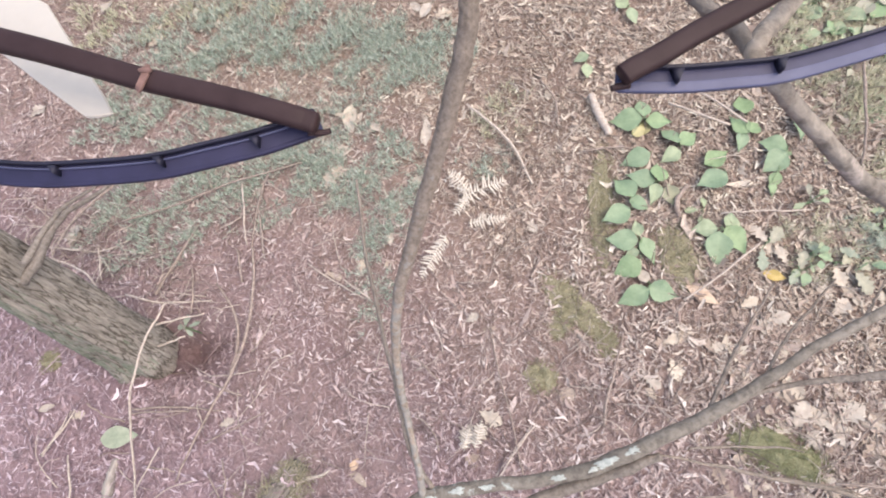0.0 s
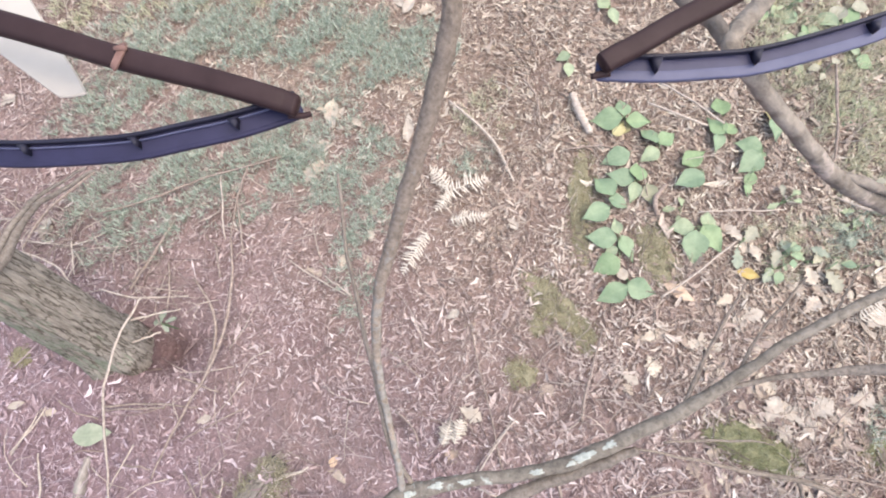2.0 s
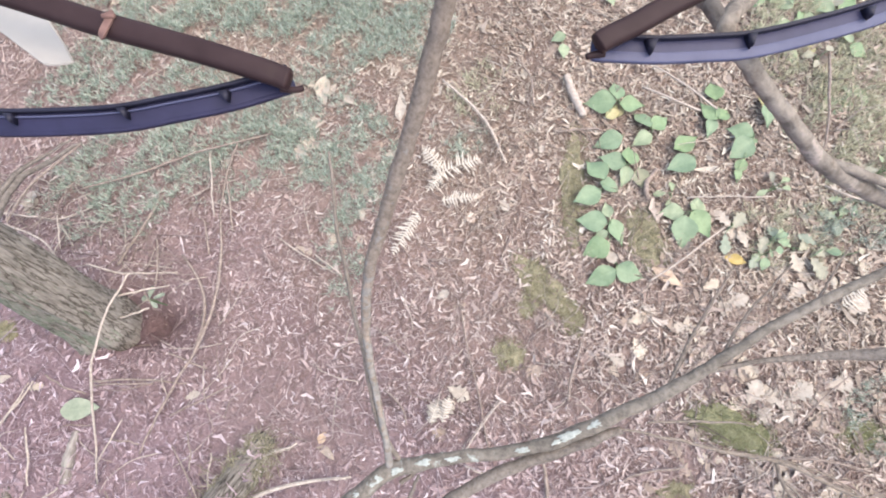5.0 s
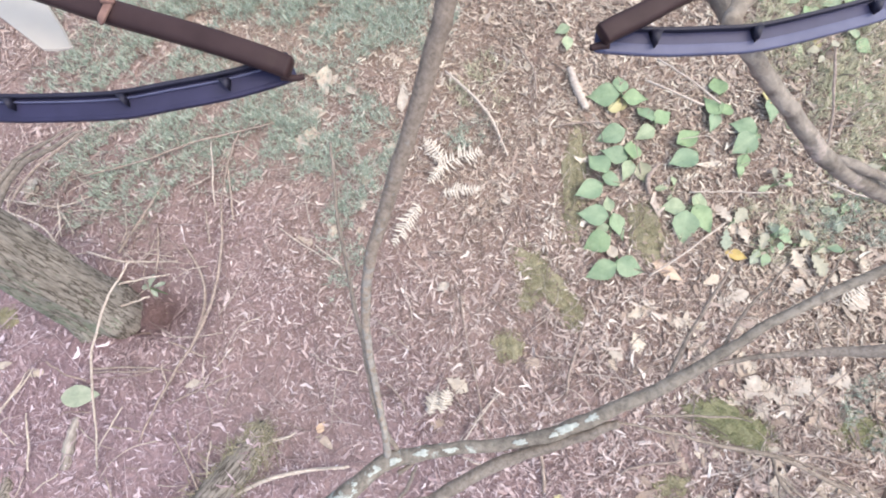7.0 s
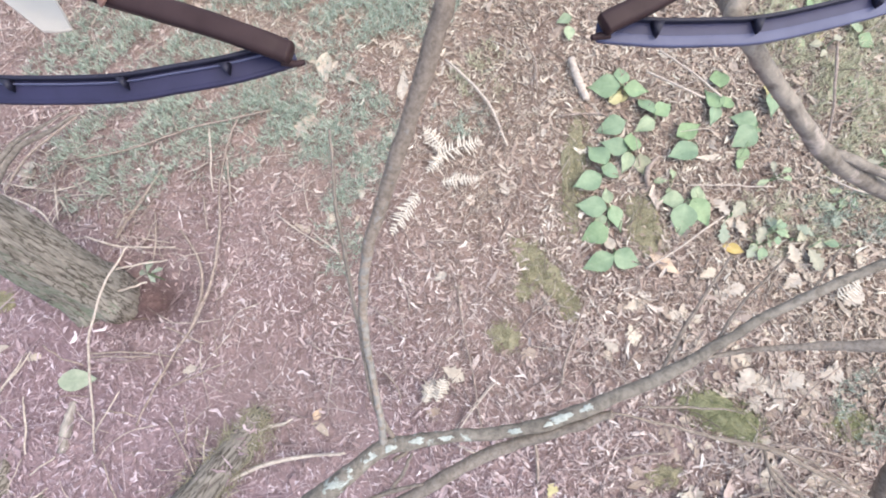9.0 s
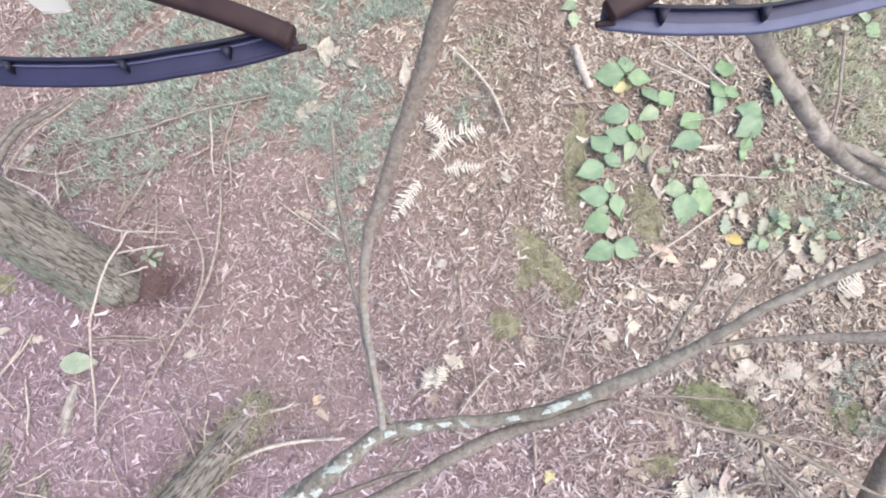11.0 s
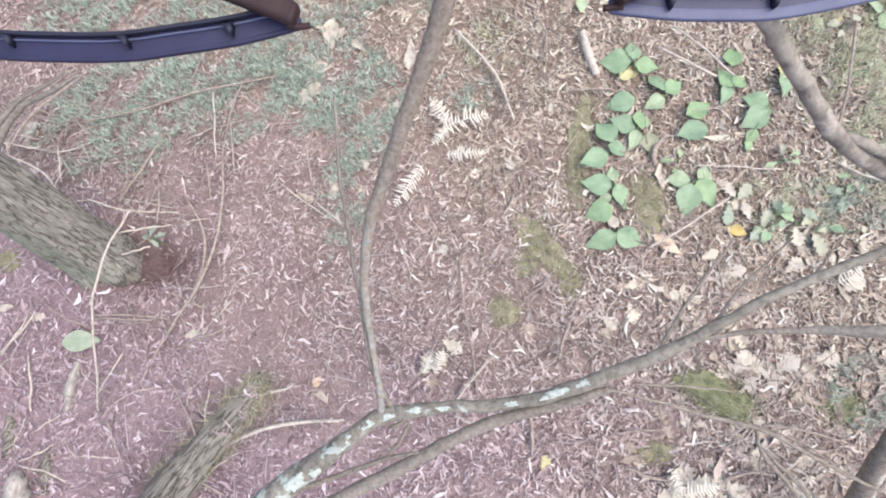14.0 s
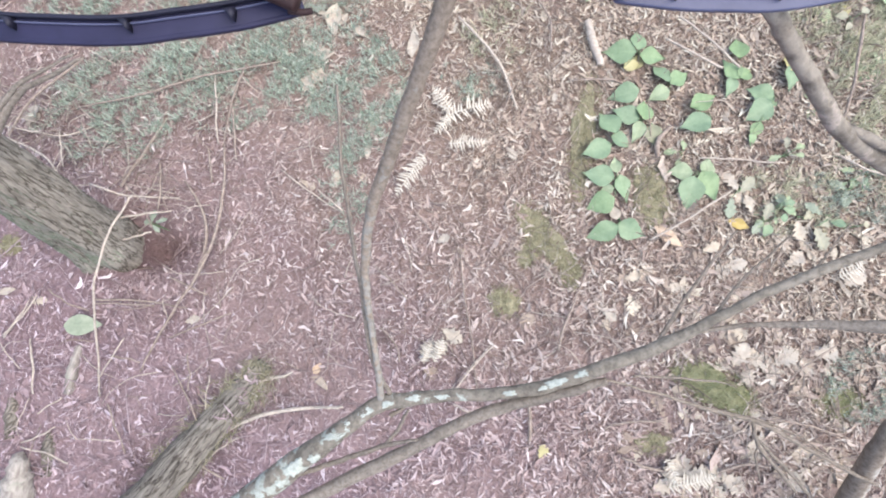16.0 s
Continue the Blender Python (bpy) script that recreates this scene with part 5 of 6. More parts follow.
CREAM, GOLD = "large bleached cream dead leaf curled on the litter", "bright yellow fallen leaf on the brown litter"
for i, (at, size, mt, outline, turn, wd, lb) in enumerate([
        ((-0.284, 3.410), 0.15, CREAM_LEAF, SLIM, 60, 1.3, CREAM), ((-0.167, 3.356), 0.13, CREAM_LEAF, OAK, 20, 1.3, CREAM), ((-0.362, 3.443), 0.12, CREAM_LEAF, SLIM, 130, 1.3, CREAM), ((-2.581, 3.541), 0.14, CREAM_LEAF, SLIM, 70, 1.3, CREAM), ((-2.187, 3.239), 0.12, CREAM_LEAF, OAK, 30, 1.3, CREAM), ((-1.936, 3.475), 0.11, CREAM_LEAF, SLIM, 100, 1.3, CREAM), ((-2.966, 2.735), 0.12, CREAM_LEAF, OAK, 50, 1.3, CREAM), ((-2.520, 1.797), 0.11, CREAM_LEAF, OAK, 80, 1.3, CREAM),
        ((-0.775, 2.557), 0.16, CREAM_LEAF, SLIM, 80, 1.7, CREAM), ((-0.871, 2.589), 0.12, CREAM_LEAF, SLIM, 150, 1.0, CREAM), ((-0.617, 2.468), 0.14, CREAM_LEAF, SLIM, -30, 1.0, CREAM),
        ((-0.904, 2.355), 0.12, CREAM_LEAF, SLIM, 100, 1.7, CREAM), ((-0.819, 2.311), 0.13, CREAM_LEAF, SLIM, 15, 1.7, CREAM), ((-0.897, 2.136), 0.15, CREAM_LEAF, OAK, 60, 1.1, CREAM),
        ((-0.832, 2.178), 0.12, CREAM_LEAF, SLIM, -20, 1.7, CREAM), ((-0.281, 2.465), 0.17, CREAM_LEAF, SLIM, 95, 0.9, CREAM), ((-0.335, 2.110), 0.11, CREAM_LEAF, OAK, 10, 0.8, CREAM),
        ((-0.072, 0.589), 0.14, CREAM_LEAF, OAK, 75, 1.2, CREAM), ((-0.017, 0.602), 0.14, CREAM_LEAF, OAK, 40, 1.1, CREAM), ((0.057, 0.689), 0.14, CREAM_LEAF, OAK, -30, 1.1, CREAM),
        ((-0.779, 2.493), 0.13, CREAM_LEAF, SLIM, 110, 1.3, CREAM), ((-0.719, 2.543), 0.1, CREAM_LEAF, SLIM, 60, 1.3, CREAM), ((-0.831, 2.308), 0.13, CREAM_LEAF, SLIM, 85, 1.5, CREAM), ((-0.889, 2.127), 0.13, CREAM_LEAF, OAK, 70, 1.2, CREAM),
        ((-0.683, 2.440), 0.12, CREAM_LEAF, SLIM, 10, 1.0, CREAM), ((-0.296, 2.414), 0.15, CREAM_LEAF, SLIM, 95, 0.9, CREAM), ((-2.516, 1.834), 0.12, CREAM_LEAF, OAK, 80, 1.1, CREAM),
        ((-1.403, 0.680), 0.09, CREAM_LEAF, OAK, 20, 1.0, CREAM), ((-1.334, 2.050), 0.08, CREAM_LEAF, OAK, 50, 1.1, CREAM), ((-2.508, 1.786), 0.12, CREAM_LEAF, OAK, 70, 1.2, CREAM),
        ((1.272, 1.332), 0.2, TAN_LEAF, SLIM, -35, 1.0, "long curled tan dead leaf on the litter"), ((1.691, 1.435), 0.13, YELLOW_LEAF, OVATE, -15, 0.5, GOLD), ((0.583, 0.105), 0.085, LEMON_LEAF, OAK, 60, 1.3, GOLD),
        ((1.086, 2.410), 0.12, LEMON_LEAF, OVATE, 70, 0.65, "pale yellow fading leaf among green plants"),
       
        ((2.018, 2.458), 0.1, LEMON_LEAF, OVATE, -20, 0.65, "pale yellow fading leaf among green plants"), ((2.384, 2.845), 0.09, LEMON_LEAF, OVATE, 40, 0.65, "pale yellow fallen leaf in woodland grass"),
        ((-0.507, 1.728), 0.1, CREAM_LEAF, SLIM, 95, 1.2, CREAM), ((-2.258, 0.729), 0.08, CREAM_LEAF, OAK, 20, 1.0, CREAM), ((-2.442, 0.774), 0.09, CREAM_LEAF, SLIM, 20, 1.2, CREAM),
        ((1.675, 0.684), 0.16, CREAM_LEAF, OAK, 60, 1.2, CREAM), ((1.786, 0.659), 0.16, CREAM_LEAF, OAK, 0, 1.1, CREAM), ((1.945, 0.684), 0.17, CREAM_LEAF, OAK, 30, 1.1, CREAM), ((1.861, 0.588), 0.15, CREAM_LEAF, OAK, 100, 1.1, CREAM),
        ((2.187, 0.731), 0.16, CREAM_LEAF, OAK, 15, 1.2, CREAM), ((2.351, 1.155), 0.15, CREAM_LEAF, OAK, 30, 1.2, CREAM), ((1.664, 0.807), 0.13, CREAM_LEAF, OAK, -40, 1.1, CREAM),
        ((1.664, 1.192), 0.14, CREAM_LEAF, OAK, 20, 1.1, CREAM), ((2.012, 1.248), 0.14, CREAM_LEAF, OAK, 40, 1.1, CREAM), ((1.519, 1.282), 0.12, CREAM_LEAF, OAK, 30, 1.0, CREAM),
        ((1.433, 0.019), 0.18, CREAM_LEAF, OAK, 10, 1.2, CREAM), ((1.297, 0.025), 0.17, CREAM_LEAF, OAK, 80, 1.2, CREAM), ((1.615, 0.001), 0.17, CREAM_LEAF, OAK, -30, 1.1, CREAM), ((1.763, 0.211), 0.13, CREAM_LEAF, OAK, 15, 1.1, CREAM),
        ((-0.026, 1.230), 0.09, CREAM_LEAF, OAK, 30, 1.1, CREAM), ((0.346, 1.787), 0.1, CREAM_LEAF, OAK, -50, 1.1, CREAM), ((-0.678, 0.460), 0.07, TAN_LEAF, OVATE, 60, 0.65, "small orange-brown dead leaf on the litter"),
        ((1.073, 1.088), 0.11, CREAM_LEAF, OAK, 20, 1.1, CREAM), ((0.592, 2.149), 0.07, CREAM_LEAF, OAK, 80, 1.0, CREAM), ((1.982, 0.023), 0.15, CREAM_LEAF, OAK, 140, 1.1, CREAM), ((1.359, 0.071), 0.14, CREAM_LEAF, OAK, 110, 1.1, CREAM), ((1.525, 0.038), 0.15, CREAM_LEAF, OAK, 50, 1.1, CREAM), ((1.250, -0.043), 0.14, CREAM_LEAF, OAK, 15, 1.1, CREAM),
        ((1.718, 0.578), 0.14, CREAM_LEAF, OAK, -70, 1.1, CREAM), ((2.053, 0.630), 0.14, CREAM_LEAF, OAK, 160, 1.1, CREAM), ((1.823, 1.420), 0.13, CREAM_LEAF, OAK, 30, 1.1, CREAM), ((1.952, 1.344), 0.13, CREAM_LEAF, OAK, -20, 1.1, CREAM),
        ((1.715, 1.618), 0.12, CREAM_LEAF, OVATE, 60, 0.7, CREAM), ((1.580, 1.154), 0.12, CREAM_LEAF, OAK, 75, 1.1, CREAM), ((1.300, 1.038), 0.1, CREAM_LEAF, OAK, 20, 1.1, CREAM), ((0.943, 0.856), 0.1, CREAM_LEAF, OAK, -30, 1.1, CREAM)]):
    single_leaf(at, size, outline, mt, lb, turn, i, wd)


at = (-1.984, 0.615)
tagged(linked("fallen_leaf", leaf_mesh(OVATE, 0.2, 0.12, 0.08, 0.05, 0.0, 0.012, 3, Matrix.Translation((at[0], at[1], ground_z(*at) + 0.06)) @ pose(0, 0, 0, -6, 4, 5) @ Matrix.Translation((-0.1, 0, 0))), FADED_GREEN),
       "single broad pale green leaf on pinkish litter", "leaf", "leaves lying singly")


def fern(fronds, label, seed):
    """A dead fern: every frond a rib with pairs of narrow leaflets."""
    f = base_of("dead_fern", (*fronds[0][0], ground_z(*fronds[0][0])), label, "fern", "dead ferns")
    for k, (p, q, width) in enumerate(fronds):
        a, b = Vector((*p, ground_z(*p) + 0.07)), Vector((*q, ground_z(*q) + 0.09))
        d = b - a
        side = Vector((0, 0, 1)).cross(d).normalized()
        bm = bmesh.new()
        tube(bm, [(*a, 0.003), (*(a + d * 0.5 + Vector((0, 0, 0.02))), 0.0025), (*b, 0.0012)], 5, 5, 0.05, 0, seed + k)
        n = max(10, int(d.length / 0.017))
        for i in range(n):
            u = (i + 0.5) / n
            w = width * math.sin(math.pi * (0.16 + 0.84 * u)) ** 0.8 * rnd.uniform(0.85, 1.1)
            c = a + d * u + Vector((0, 0, 0.02 * math.sin(math.pi * u)))
            for s in (-1, 1):
                if rnd.random() < 0.06:
                    continue
                w = w * rnd.uniform(0.75, 1.15)
                v = (side * s + d.normalized() * rnd.uniform(0.15, 0.6)).normalized()
                t = d.normalized() * (d.length / n * 0.3)
                sag = Vector((0, 0, rnd.uniform(-0.035, 0.012)))
                q0, q1, q2, q3 = c - t, c + v * w * 0.55 - t * 0.9 + sag * 0.3, c + v * w + sag, c + v * w * 0.55 + t * 0.9 + sag * 0.3
                q4 = c + t
                lo = [bm.verts.new(x) for x in (q0, q1, q2, q3, q4)]
                bm.faces.new(lo)
        part("frond", bm, FERN, f, smooth=False)


fern([((-0.168, 1.710), (-0.310, 1.457), 0.075)], "single bleached white fern frond lying on the litter", 1)
fern([((-0.062, 1.956), (0.207, 2.060), 0.085), ((-0.023, 1.995), (-0.142, 2.123), 0.07), ((-0.021, 1.959), (-0.122, 1.834), 0.05), ((-0.028, 1.791), (0.198, 1.820), 0.06)], "cluster of bleached cream fern fronds on the litter", 5)


fern([((1.259, -0.035), (1.503, 0.043), 0.07), ((1.247, 0.109), (1.302, -0.021), 0.055)], "small heap of bleached cream fern fronds on oak leaves", 9)
fern([((2.229, 1.154), (2.364, 1.247), 0.06)], "single pale fern frond beside a leaning branch", 13)
fern([((-0.099, 0.537), (-0.056, 0.638), 0.05), ((-0.033, 0.541), (0.008, 0.679), 0.05)], "pair of small bleached fronds on the litter", 17)


# ---- green plants ----
def plant(foot, leaves, label, seed, outline=BLADE, width=0.92):
    """A seedling: (place, length, way of the tip in degrees, material) for every leaf, each on a stalk from the foot."""
    p = base_of("seedling", (*foot, ground_z(*foot)), label, "plant", "green seedlings")
    r = random.Random(seed)
    z0 = ground_z(*foot)
    for i, (at, size, way, mt) in enumerate(leaves):
        m = Matrix.Translation(at) @ pose(0, 0, 0, r.uniform(-14, 14), r.uniform(-2, 16), way) @ Matrix.Translation((-size * 0.46, 0, 0))
        part("leaf", leaf_mesh(outline, size * 1.13, size * width * r.uniform(0.82, 1.1), r.uniform(0.08, 0.3), r.uniform(0.04, 0.2), r.uniform(-0.02, 0.03), 0.03, seed * 9 + i, m), mt, p)
        b = m @ Vector((0, 0, 0))
        mid = (Vector((foot[0], foot[1], z0)) + b) / 2 + Vector((0, 0, 0.03))
        part("stem", bar([(foot[0], foot[1], z0 - 0.01, 0.003), (*mid, 0.0024), (*b, 0.0018)], 6, 4, 0.05, 0.0, i), DEEP_LEAF, p)


G, L, D = GREEN_LEAF, LIME_LEAF, DEEP_LEAF
BROAD = "low seedling with broad soft green leaves growing from litter"
plant((1.095, 2.462), [((0.981, 2.447, 0.061), 0.174, 175, G), ((1.075, 2.515, 0.072), 0.146, 85, G), ((1.150, 2.430, 0.058), 0.136, 355, L), ((1.037, 2.370, 0.045), 0.102, 23, LEMON_LEAF)], BROAD, 1)
plant((1.283, 2.294), [((1.227, 2.325, 0.058), 0.153, 115, G), ((1.318, 2.300, 0.054), 0.129, 35, L), ((1.221, 2.203, 0.045), 0.118, 208, PALE_GREEN)], BROAD, 2)
plant((1.104, 2.236), [((1.014, 2.190, 0.047), 0.165, 198, G)], BROAD, 3)
plant((1.113, 2.032), [((1.026, 2.048, 0.054), 0.150, 163, G), ((1.121, 2.076, 0.058), 0.133, 81, L), ((1.087, 1.963, 0.047), 0.122, 251, PALE_GREEN)], BROAD, 4)
plant((0.974, 1.953), [((0.914, 1.984, 0.054), 0.156, 121, G), ((0.978, 1.895, 0.047), 0.121, 341, G), ((0.856, 1.827, 0.050), 0.160, 201, G)], BROAD, 5)
plant((1.173, 2.010), [((1.175, 1.943, 0.048), 0.127, 288, DULL_LEAF)], "dull olive leaf drooping beside a stub of wood", 6)
plant((0.952, 1.608), [((0.874, 1.666, 0.050), 0.159, 173, G), ((0.996, 1.614, 0.047), 0.148, 291, G), ((0.910, 1.585, 0.045), 0.083, 203, PALE_GREEN), ((0.885, 1.506, 0.045), 0.153, 203, L), ((0.956, 1.729, 0.045), 0.089, 98, PALE_GREEN)], BROAD, 7)
plant((0.992, 1.420), [((0.899, 1.337, 0.045), 0.171, 203, G), ((1.038, 1.357, 0.045), 0.157, 341, G), ((0.955, 1.445, 0.048), 0.091, 103, CREAM_LEAF)], BROAD, 8)
plant((1.491, 2.122), [((1.462, 2.160, 0.047), 0.164, 31, D), ((1.438, 2.025, 0.061), 0.175, 199, G)], BROAD, 9)
plant((1.462, 1.722), [((1.392, 1.609, 0.061), 0.185, 261, G), ((1.491, 1.660, 0.058), 0.166, 297, L), ((1.491, 1.749, 0.047), 0.120, 73, PALE_GREEN), ((1.347, 1.719, 0.047), 0.131, 179, PALE_GREEN)], BROAD, 10)
plant((1.897, 2.222), [((1.833, 2.239, 0.054), 0.144, 155, G), ((1.813, 2.132, 0.061), 0.171, 217, G), ((1.888, 2.200, 0.047), 0.103, 21, G), ((1.794, 2.019, 0.045), 0.102, 241, L), ((1.766, 1.961, 0.045), 0.079, 265, L)], BROAD, 11)
plant((1.705, 2.363), [((1.656, 2.374, 0.050), 0.136, 121, L), ((1.726, 2.362, 0.047), 0.116, 39, L), ((1.645, 2.286, 0.045), 0.116, 253, G)], BROAD, 12)
plant((1.729, 2.482), [((1.696, 2.519, 0.045), 0.139, 87, D)], "single deep green leaf in the shade of taller plants", 13)
plant((2.029, 2.419), [((1.990, 2.356, 0.085), 0.134, 271, G), ((1.985, 2.418, 0.085), 0.099, 103, LEMON_LEAF)], "small plant with one green and one yellowing leaf", 14)
plant((1.819, 1.500), [((1.743, 1.540, 0.045), 0.113, 103, CREAM_LEAF), ((1.839, 1.503, 0.047), 0.116, 63, OAK_PALE), ((1.925, 1.582, 0.045), 0.104, 83, FADED_GREEN), ((1.787, 1.428, 0.045), 0.089, 238, FADED_GREEN)], "young oak with lobed pale green and dry cream leaves", 45, OAK)
plant((2.047, 1.510), [((1.986, 1.530, 0.045), 0.097, 123, PALE_GREEN), ((2.081, 1.507, 0.047), 0.116, 33, OAK_PALE), ((2.023, 1.425, 0.045), 0.113, 288, CREAM_LEAF)], "young oak with lobed pale green and dry cream leaves", 46, OAK)
plant((2.235, 1.518), [((2.177, 1.470, 0.047), 0.112, 23, OAK_PALE), ((2.126, 1.543, 0.045), 0.104, 143, FADED_GREEN), ((2.141, 1.388, 0.048), 0.138, 303, OAK_PALE)], "young oak with lobed pale green and dry cream leaves", 47, OAK)
plant((1.697, 1.661), [((1.644, 1.672, 0.048), 0.120, 123, CREAM_LEAF), ((1.717, 1.658, 0.048), 0.123, 43, OAK_PALE), ((1.633, 1.537, 0.042), 0.112, 268, FADED_GREEN)], "young oak with lobed pale green and dry cream leaves", 48, OAK)
plant((2.347, 1.688), [((2.274, 1.699, 0.045), 0.099, 153, FADED_GREEN), ((2.356, 1.718, 0.045), 0.099, 43, PALE_GREEN), ((2.306, 1.632, 0.045), 0.094, 273, FADED_GREEN)], "young oak with lobed pale green and dry cream leaves", 49, OAK)
plant((-1.701, 1.208), [((-1.700, 1.248, 0.029), 0.07, 88, FADED_GREEN), ((-1.724, 1.215, 0.022), 0.06, 163, FADED_GREEN), ((-1.658, 1.229, 0.022), 0.06, 26, FADED_GREEN), ((-1.681, 1.188, 0.022), 0.05, 315, FADED_GREEN)], "tiny pale green seedling in the hollow by the trunk", 12, OAK)
plant((2.577, 3.168), [((2.379, 3.075, 0.045), 0.13, 210, PALE_GREEN), ((2.584, 3.200, 0.053), 0.13, 211, OAK_PALE), ((2.745, 3.251, 0.053), 0.13, 2, OAK_PALE), ((2.249, 3.183, 0.045), 0.15, 186, PALE_GREEN), ((2.515, 3.005, 0.045), 0.13, 241, PALE_GREEN)], "seedling with light yellow-green leaves in grass", 15)
plant((2.635, 2.509), [((2.598, 2.519, 0.044), 0.1, 187, PALE_GREEN), ((2.638, 2.458, 0.044), 0.08, 251, PALE_GREEN)], "small pale green seedling in woodland grass", 16)
plant((2.185, 2.866), [((2.127, 2.894, 0.044), 0.12, 174, L), ((2.236, 2.787, 0.044), 0.12, 286, PALE_GREEN)], "seedling with light yellow-green leaves in grass", 17)
plant((2.421, 1.788), [((2.337, 1.800, 0.044), 0.07, 179, PALE_GREEN), ((2.432, 1.730, 0.044), 0.08, 259, G), ((2.490, 1.810, 0.044), 0.07, 14, G), ((2.296, 1.710, 0.045), 0.06, 211, PALE_GREEN)], "small green seedling under the grey branch", 18, OAK)
plant((1.349, 1.839), [((1.289, 1.839, 0.044), 0.07, 180, PALE_GREEN), ((1.357, 1.880, 0.044), 0.07, 78, PALE_GREEN), ((1.332, 1.785, 0.037), 0.06, 252, PALE_GREEN)], "tiny pale green seedling beside broad green leaves", 20, OAK)
plant((2.180, 2.243), [((2.116, 2.268, 0.045), 0.08, 166, PALE_GREEN), ((2.180, 2.200, 0.045), 0.08, 258, L), ((2.125, 2.141, 0.044), 0.06, 241, PALE_GREEN)], "small pale green seedling in woodland grass", 21, OVATE)
plant((2.495, 2.454), [((2.427, 2.459, 0.044), 0.1, 187, PALE_GREEN), ((2.512, 2.428, 0.044), 0.09, 259, L), ((2.555, 2.526, 0.044), 0.1, 57, PALE_GREEN), ((2.454, 2.367, 0.045), 0.08, 240, G)], "small pale green seedling in woodland grass", 22, OVATE)
plant((0.762, 2.922), [((0.745, 2.927, 0.045), 0.09, 193, PALE_GREEN), ((0.765, 2.835, 0.045), 0.09, 269, PALE_GREEN)], "small pale green seedling in the litter", 19, OVATE)
plant((2.317, 3.034), [((2.201, 3.040, 0.045), 0.161, 170, PALE_GREEN), ((2.375, 3.065, 0.045), 0.161, 60, L), ((2.292, 2.913, 0.045), 0.130, 280, PALE_GREEN)], "seedling with light yellow-green leaves in grass", 70)
plant((2.604, 3.144), [((2.504, 3.157, 0.045), 0.169, 140, PALE_GREEN), ((2.666, 3.183, 0.045), 0.169, 50, L), ((2.570, 3.010, 0.045), 0.131, 300, OAK_PALE)], "seedling with light yellow-green leaves in grass", 71)
plant((2.154, 3.215), [((2.067, 3.217, 0.045), 0.134, 160, L), ((2.194, 3.228, 0.045), 0.141, 40, PALE_GREEN)], "seedling with light yellow-green leaves in grass", 72)
plant((1.095, 3.349), [((1.044, 3.339, 0.045), 0.106, 120, PALE_GREEN), ((1.102, 3.252, 0.045), 0.113, 290, PALE_GREEN)], "seedling with light yellow-green leaves in grass", 73)
plant((2.680, 2.897), [((2.620, 2.930, 0.045), 0.122, 110, PALE_GREEN), ((2.671, 2.825, 0.045), 0.121, 330, L)], "seedling with light yellow-green leaves in grass", 74)


SMALL = "small pale green seedling among dry leaves and grass"
r = random.Random(77)
for k in range(14):
    x, y = (r.uniform(1.75, 2.9), r.uniform(1.25, 2.0)) if k < 8 else (r.uniform(2.0, 3.2), r.uniform(2.1, 3.5))
    n = r.randint(3, 5)
    z = ground_z(x, y)
    plant((x, y), [((x + 0.07 * math.cos(a), y + 0.07 * math.sin(a), z + r.uniform(0.05, 0.1)), r.uniform(0.04, 0.08), math.degrees(a), r.choice((PALE_GREEN, GREEN_LEAF, OAK_PALE)))
                   for a in (r.uniform(0, 6.28) for _ in range(n))], SMALL, 100 + k, OAK if k % 2 else OVATE)


# ---- the drone above the branches ----
def band(path, width, thick, face, shift=0.0, lift=0.0, n=10, taper=0.0):
    """A flat bar with rounded long edges that follows a path; face: the way its flat side looks."""
    s = smooth_path(path, n)
    face = Vector(face).normalized()
    prof = []
    e = min(thick, width) * 0.3
    for u, v in ((-1, -1), (1, -1), (1, 1), (-1, 1)):
        cu, cv = u * (width / 2 - e), v * (thick / 2 - e)
        for k in range(4):
            a = math.atan2(v, u) - math.pi / 4 + k * math.pi / 6
            prof.append((cu + e * math.cos(a), cv + e * math.sin(a)))
    bm = bmesh.new()
    rings = []
    for i in range(len(s)):
        d = Vector(s[min(i + 1, len(s) - 1)] - s[max(i - 1, 0)]).normalized()
        f = (face - d * face.dot(d)).normalized()
        w = f.cross(d)
        k = (1 + taper * i / (len(s) - 1)) * {0: 0.6, 1: 0.88}.get(min(i, len(s) - 1 - i), 1.0)
        rings.append([bm.verts.new(Vector(s[i]) + w * (u * k + shift) + f * (v * k + lift)) for u, v in prof])
    for a, b in zip(rings, rings[1:]):
        for j in range(len(prof)):
            bm.faces.new((a[j], a[(j + 1) % len(prof)], b[(j + 1) % len(prof)], b[j]))
    bm.faces.new(rings[0][::-1])
    bm.faces.new(rings[-1])
    bmesh.ops.recalc_face_normals(bm, faces=bm.faces[:])
    return bm


def gusset(corners, face, tall):
    """A three-cornered stiffener whose top edge is a little narrower than its foot."""
    bm = bmesh.new()
    mid = sum((Vector(p) for p in corners), Vector()) / 3
    up = Vector(face).normalized()
    rings = [[bm.verts.new(mid + (Vector(p) - mid) * k + up * h) for p in corners] for k, h in ((1.1, -0.001), (1.0, tall * 0.7), (0.86, tall))]
    for a, b in zip(rings, rings[1:]):
        for k in range(3):
            bm.faces.new((a[k], a[(k + 1) % 3], b[(k + 1) % 3], b[k]))
    bm.faces.new(rings[0][::-1])
    bm.faces.new(rings[-1])
    bmesh.ops.recalc_face_normals(bm, faces=bm.faces[:])
    return bm


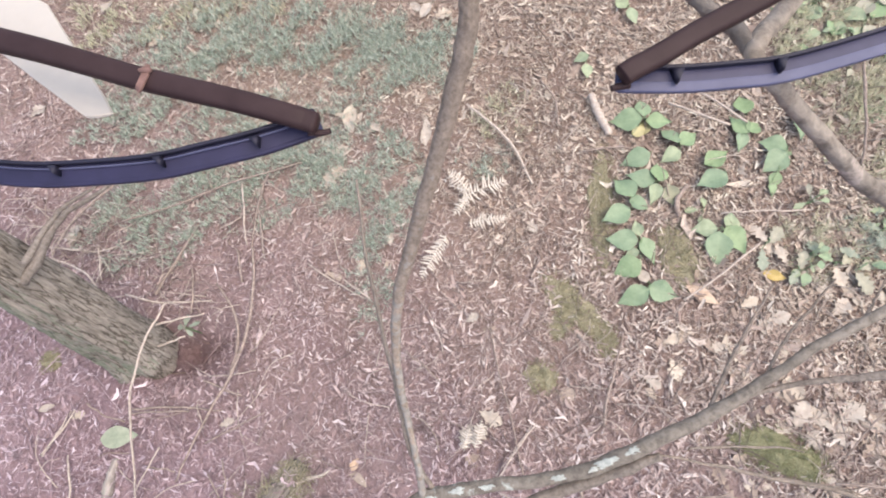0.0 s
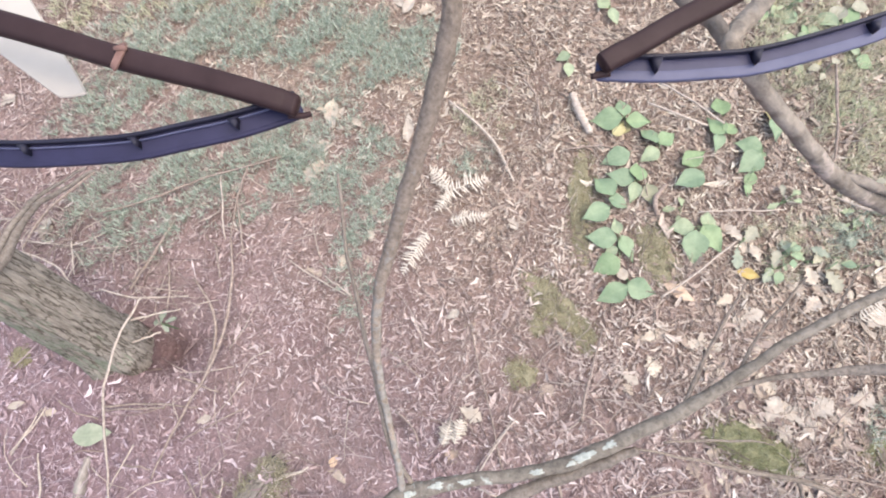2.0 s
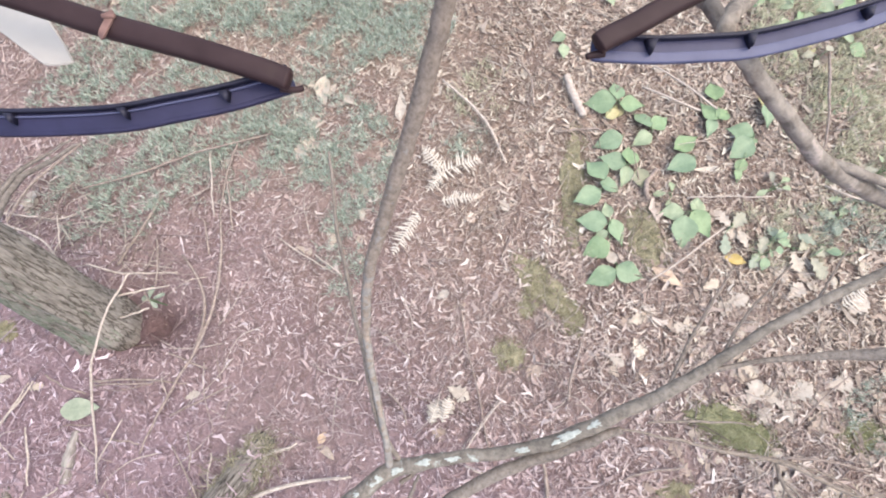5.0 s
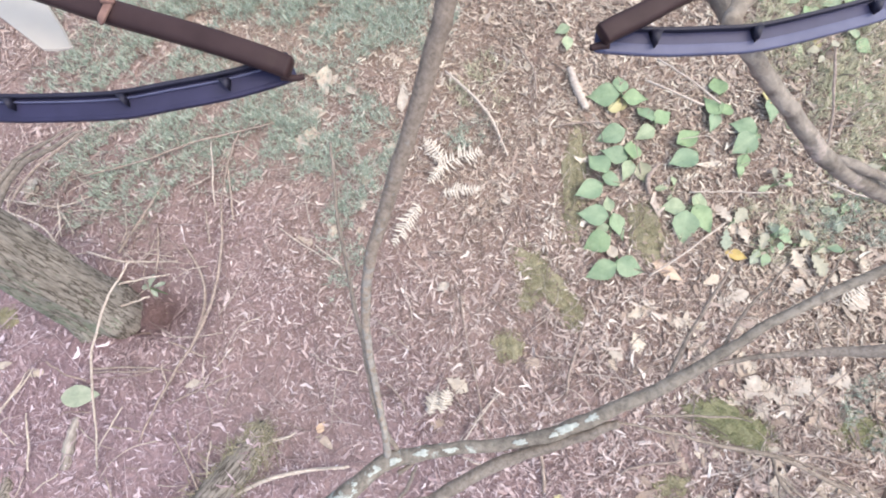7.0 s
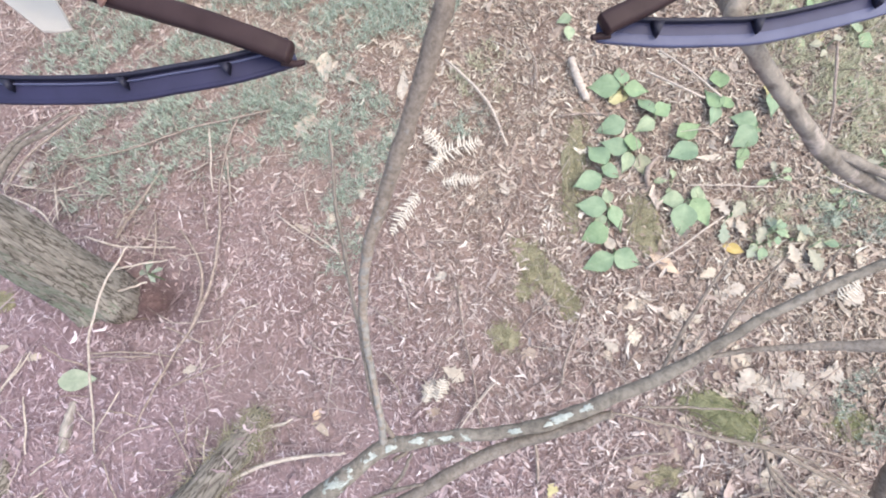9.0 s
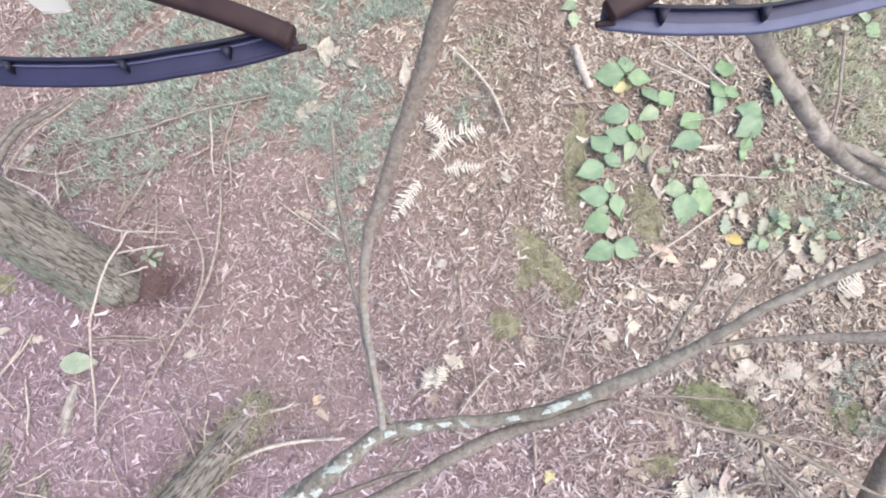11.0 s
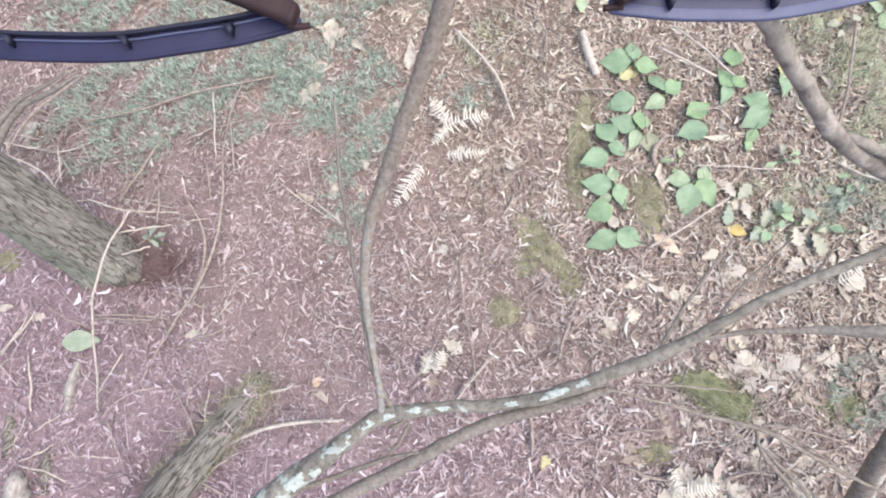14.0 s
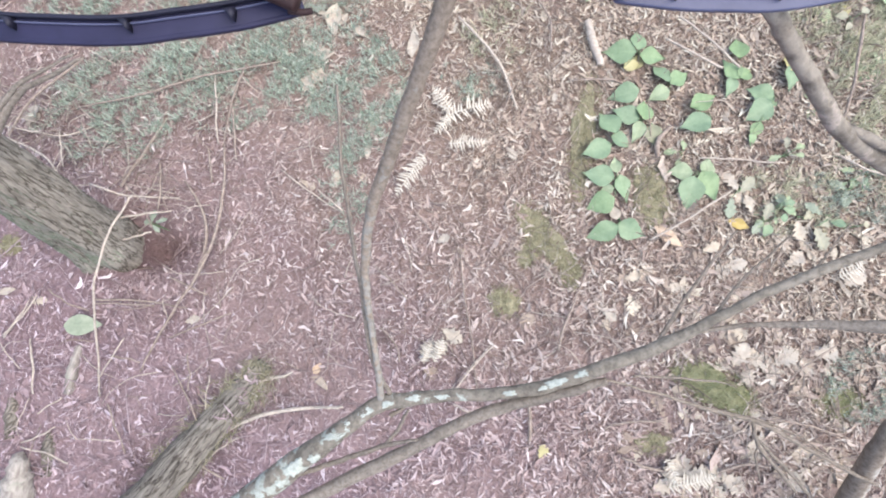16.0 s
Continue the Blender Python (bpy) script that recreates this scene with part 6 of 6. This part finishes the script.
def drone():
    d = base_of("drone", (-0.032, 0.866, 2.790), "brown-armed drone with curved blue propeller guards above a branch", "drone")
    face = (-0.000, -0.265, 0.964)
    left = [(-0.105, 0.861, 2.790), (-0.114, 0.857, 2.790), (-0.135, 0.850, 2.790), (-0.161, 0.844, 2.790), (-0.185, 0.839, 2.790), (-0.216, 0.837, 2.790), (-0.249, 0.837, 2.790), (-0.286, 0.842, 2.790), (-0.337, 0.853, 2.790)]
    right = [(0.044, 0.878, 2.790), (0.055, 0.877, 2.790), (0.077, 0.876, 2.790), (0.101, 0.877, 2.790), (0.124, 0.879, 2.790), (0.156, 0.887, 2.790), (0.194, 0.899, 2.790), (0.233, 0.916, 2.790), (0.289, 0.947, 2.790)]
    left_ribs = [((-0.1865, 0.8426, 2.7925), (-0.1820, 0.8430, 2.7925), (-0.1806, 0.8373, 2.7925)), ((-0.1390, 0.8513, 2.7925), (-0.1339, 0.8522, 2.7925), (-0.1338, 0.8462, 2.7925)), ((-0.2396, 0.8403, 2.7925), (-0.2350, 0.8401, 2.7925), (-0.2342, 0.8347, 2.7925))]
    right_ribs = [((0.0698, 0.8803, 2.7925), (0.0765, 0.8804, 2.7925), (0.0724, 0.8721, 2.7925)), ((0.1202, 0.8828, 2.7925), (0.1259, 0.8835, 2.7925), (0.1224, 0.8758, 2.7925)), ((0.1823, 0.8978, 2.7925), (0.1880, 0.8992, 2.7925), (0.1847, 0.8923, 2.7925))]
    for path, sign, ribs in ((left, 1, left_ribs), (right, -1, right_ribs)):
        # right guard mid blue with paler rim: light across its curve is painted
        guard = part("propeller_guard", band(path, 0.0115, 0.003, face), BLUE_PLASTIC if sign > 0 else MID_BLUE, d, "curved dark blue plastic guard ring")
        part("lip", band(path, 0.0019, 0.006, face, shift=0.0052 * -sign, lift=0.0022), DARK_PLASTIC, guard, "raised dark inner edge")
        part("rim", band(path, 0.0024 if sign > 0 else 0.006, 0.0036, face, shift=(0.0052 if sign > 0 else 0.0036) * sign, lift=-0.0002), BLUE_PLASTIC if sign > 0 else LIT_BLUE, guard, "blue outer rim with its lit edge coloured paler" if sign < 0 else "")
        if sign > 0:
            # pale colour is the highlight along the ridge, put into the plastic
            part("ridge", band(path, 0.0009, 0.002, face, shift=-0.0026, lift=0.0018), LIT_BLUE, guard)
        for corners in ribs:
            part("rib", gusset(corners, face, 0.0042), DARK_PLASTIC, guard)
    part("arm", band([(-0.103, 0.854, 2.799), (-0.109, 0.856, 2.800), (-0.117, 0.858, 2.802), (-0.145, 0.866, 2.805), (-0.190, 0.878, 2.808), (-0.214, 0.885, 2.811), (-0.241, 0.893, 2.814), (-0.282, 0.905, 2.816), (-0.331, 0.921, 2.819)], 0.0102, 0.009, face, taper=0.2), BROWN_PAINT, d, "straight dark brown arm")
    part("arm", band([(0.044, 0.873, 2.799), (0.049, 0.876, 2.800), (0.063, 0.883, 2.801), (0.081, 0.893, 2.803), (0.108, 0.906, 2.806), (0.144, 0.924, 2.811), (0.184, 0.944, 2.815)], 0.0105, 0.009, face, taper=0.05), BROWN_PAINT, d, "straight dark brown arm")
    part("tip", bar([(-0.109, 0.853, 2.794, 0.0019), (-0.103, 0.852, 2.794, 0.0016), (-0.098, 0.853, 2.794, 0.0014)], 10, 5, 0.03, 0, 1), BROWN_PAINT, d, "small brown end pin")
    part("tip", bar([(0.049, 0.872, 2.794, 0.0021), (0.044, 0.871, 2.794, 0.0018), (0.040, 0.870, 2.794, 0.0015)], 10, 5, 0.03, 0, 2), BROWN_PAINT, d, "small brown end pin")
    part("tie", band([(-0.186, 0.883, 2.811), (-0.184, 0.878, 2.813), (-0.185, 0.874, 2.813), (-0.186, 0.870, 2.813), (-0.188, 0.869, 2.811)], 0.0036, 0.0016, face), RUST_TIE, d, "worn reddish cable tie")
    part("tie", bar([(-0.187, 0.878, 2.814, 0.0012), (-0.184, 0.878, 2.814, 0.0016), (-0.181, 0.878, 2.814, 0.0011)], 8, 4, 0.08, 0, 3), RUST_TIE, d, "worn reddish knot")
    bm = bmesh.new()
    rim = [(-0.220, 0.875, 2.783), (-0.222, 0.874, 2.783), (-0.228, 0.873, 2.783), (-0.234, 0.873, 2.783), (-0.237, 0.875, 2.783), (-0.268, 0.898, 2.783), (-0.312, 0.932, 2.783), (-0.302, 0.968, 2.783), (-0.273, 0.950, 2.783), (-0.252, 0.921, 2.783), (-0.236, 0.898, 2.783), (-0.227, 0.886, 2.783)]
    mid = sum((Vector(p) for p in rim), Vector()) / len(rim)
    layers = [[bm.verts.new(mid + (Vector(p) - mid) * k + Vector(face) * h) for p in rim] for k, h in ((0.97, -0.0012), (1.0, -0.0004), (1.0, 0.0004), (0.97, 0.0012))]
    for a, b in zip(layers, layers[1:]):
        for k in range(len(rim)):
            bm.faces.new((a[k], a[(k + 1) % len(rim)], b[(k + 1) % len(rim)], b[k]))
    bm.faces.new(layers[0][::-1])
    bm.faces.new(layers[-1])
    bmesh.ops.recalc_face_normals(bm, faces=bm.faces[:])
    part("propeller", bm, WHITE_PLASTIC, d, "off-white propeller blade", smooth=False)


drone()
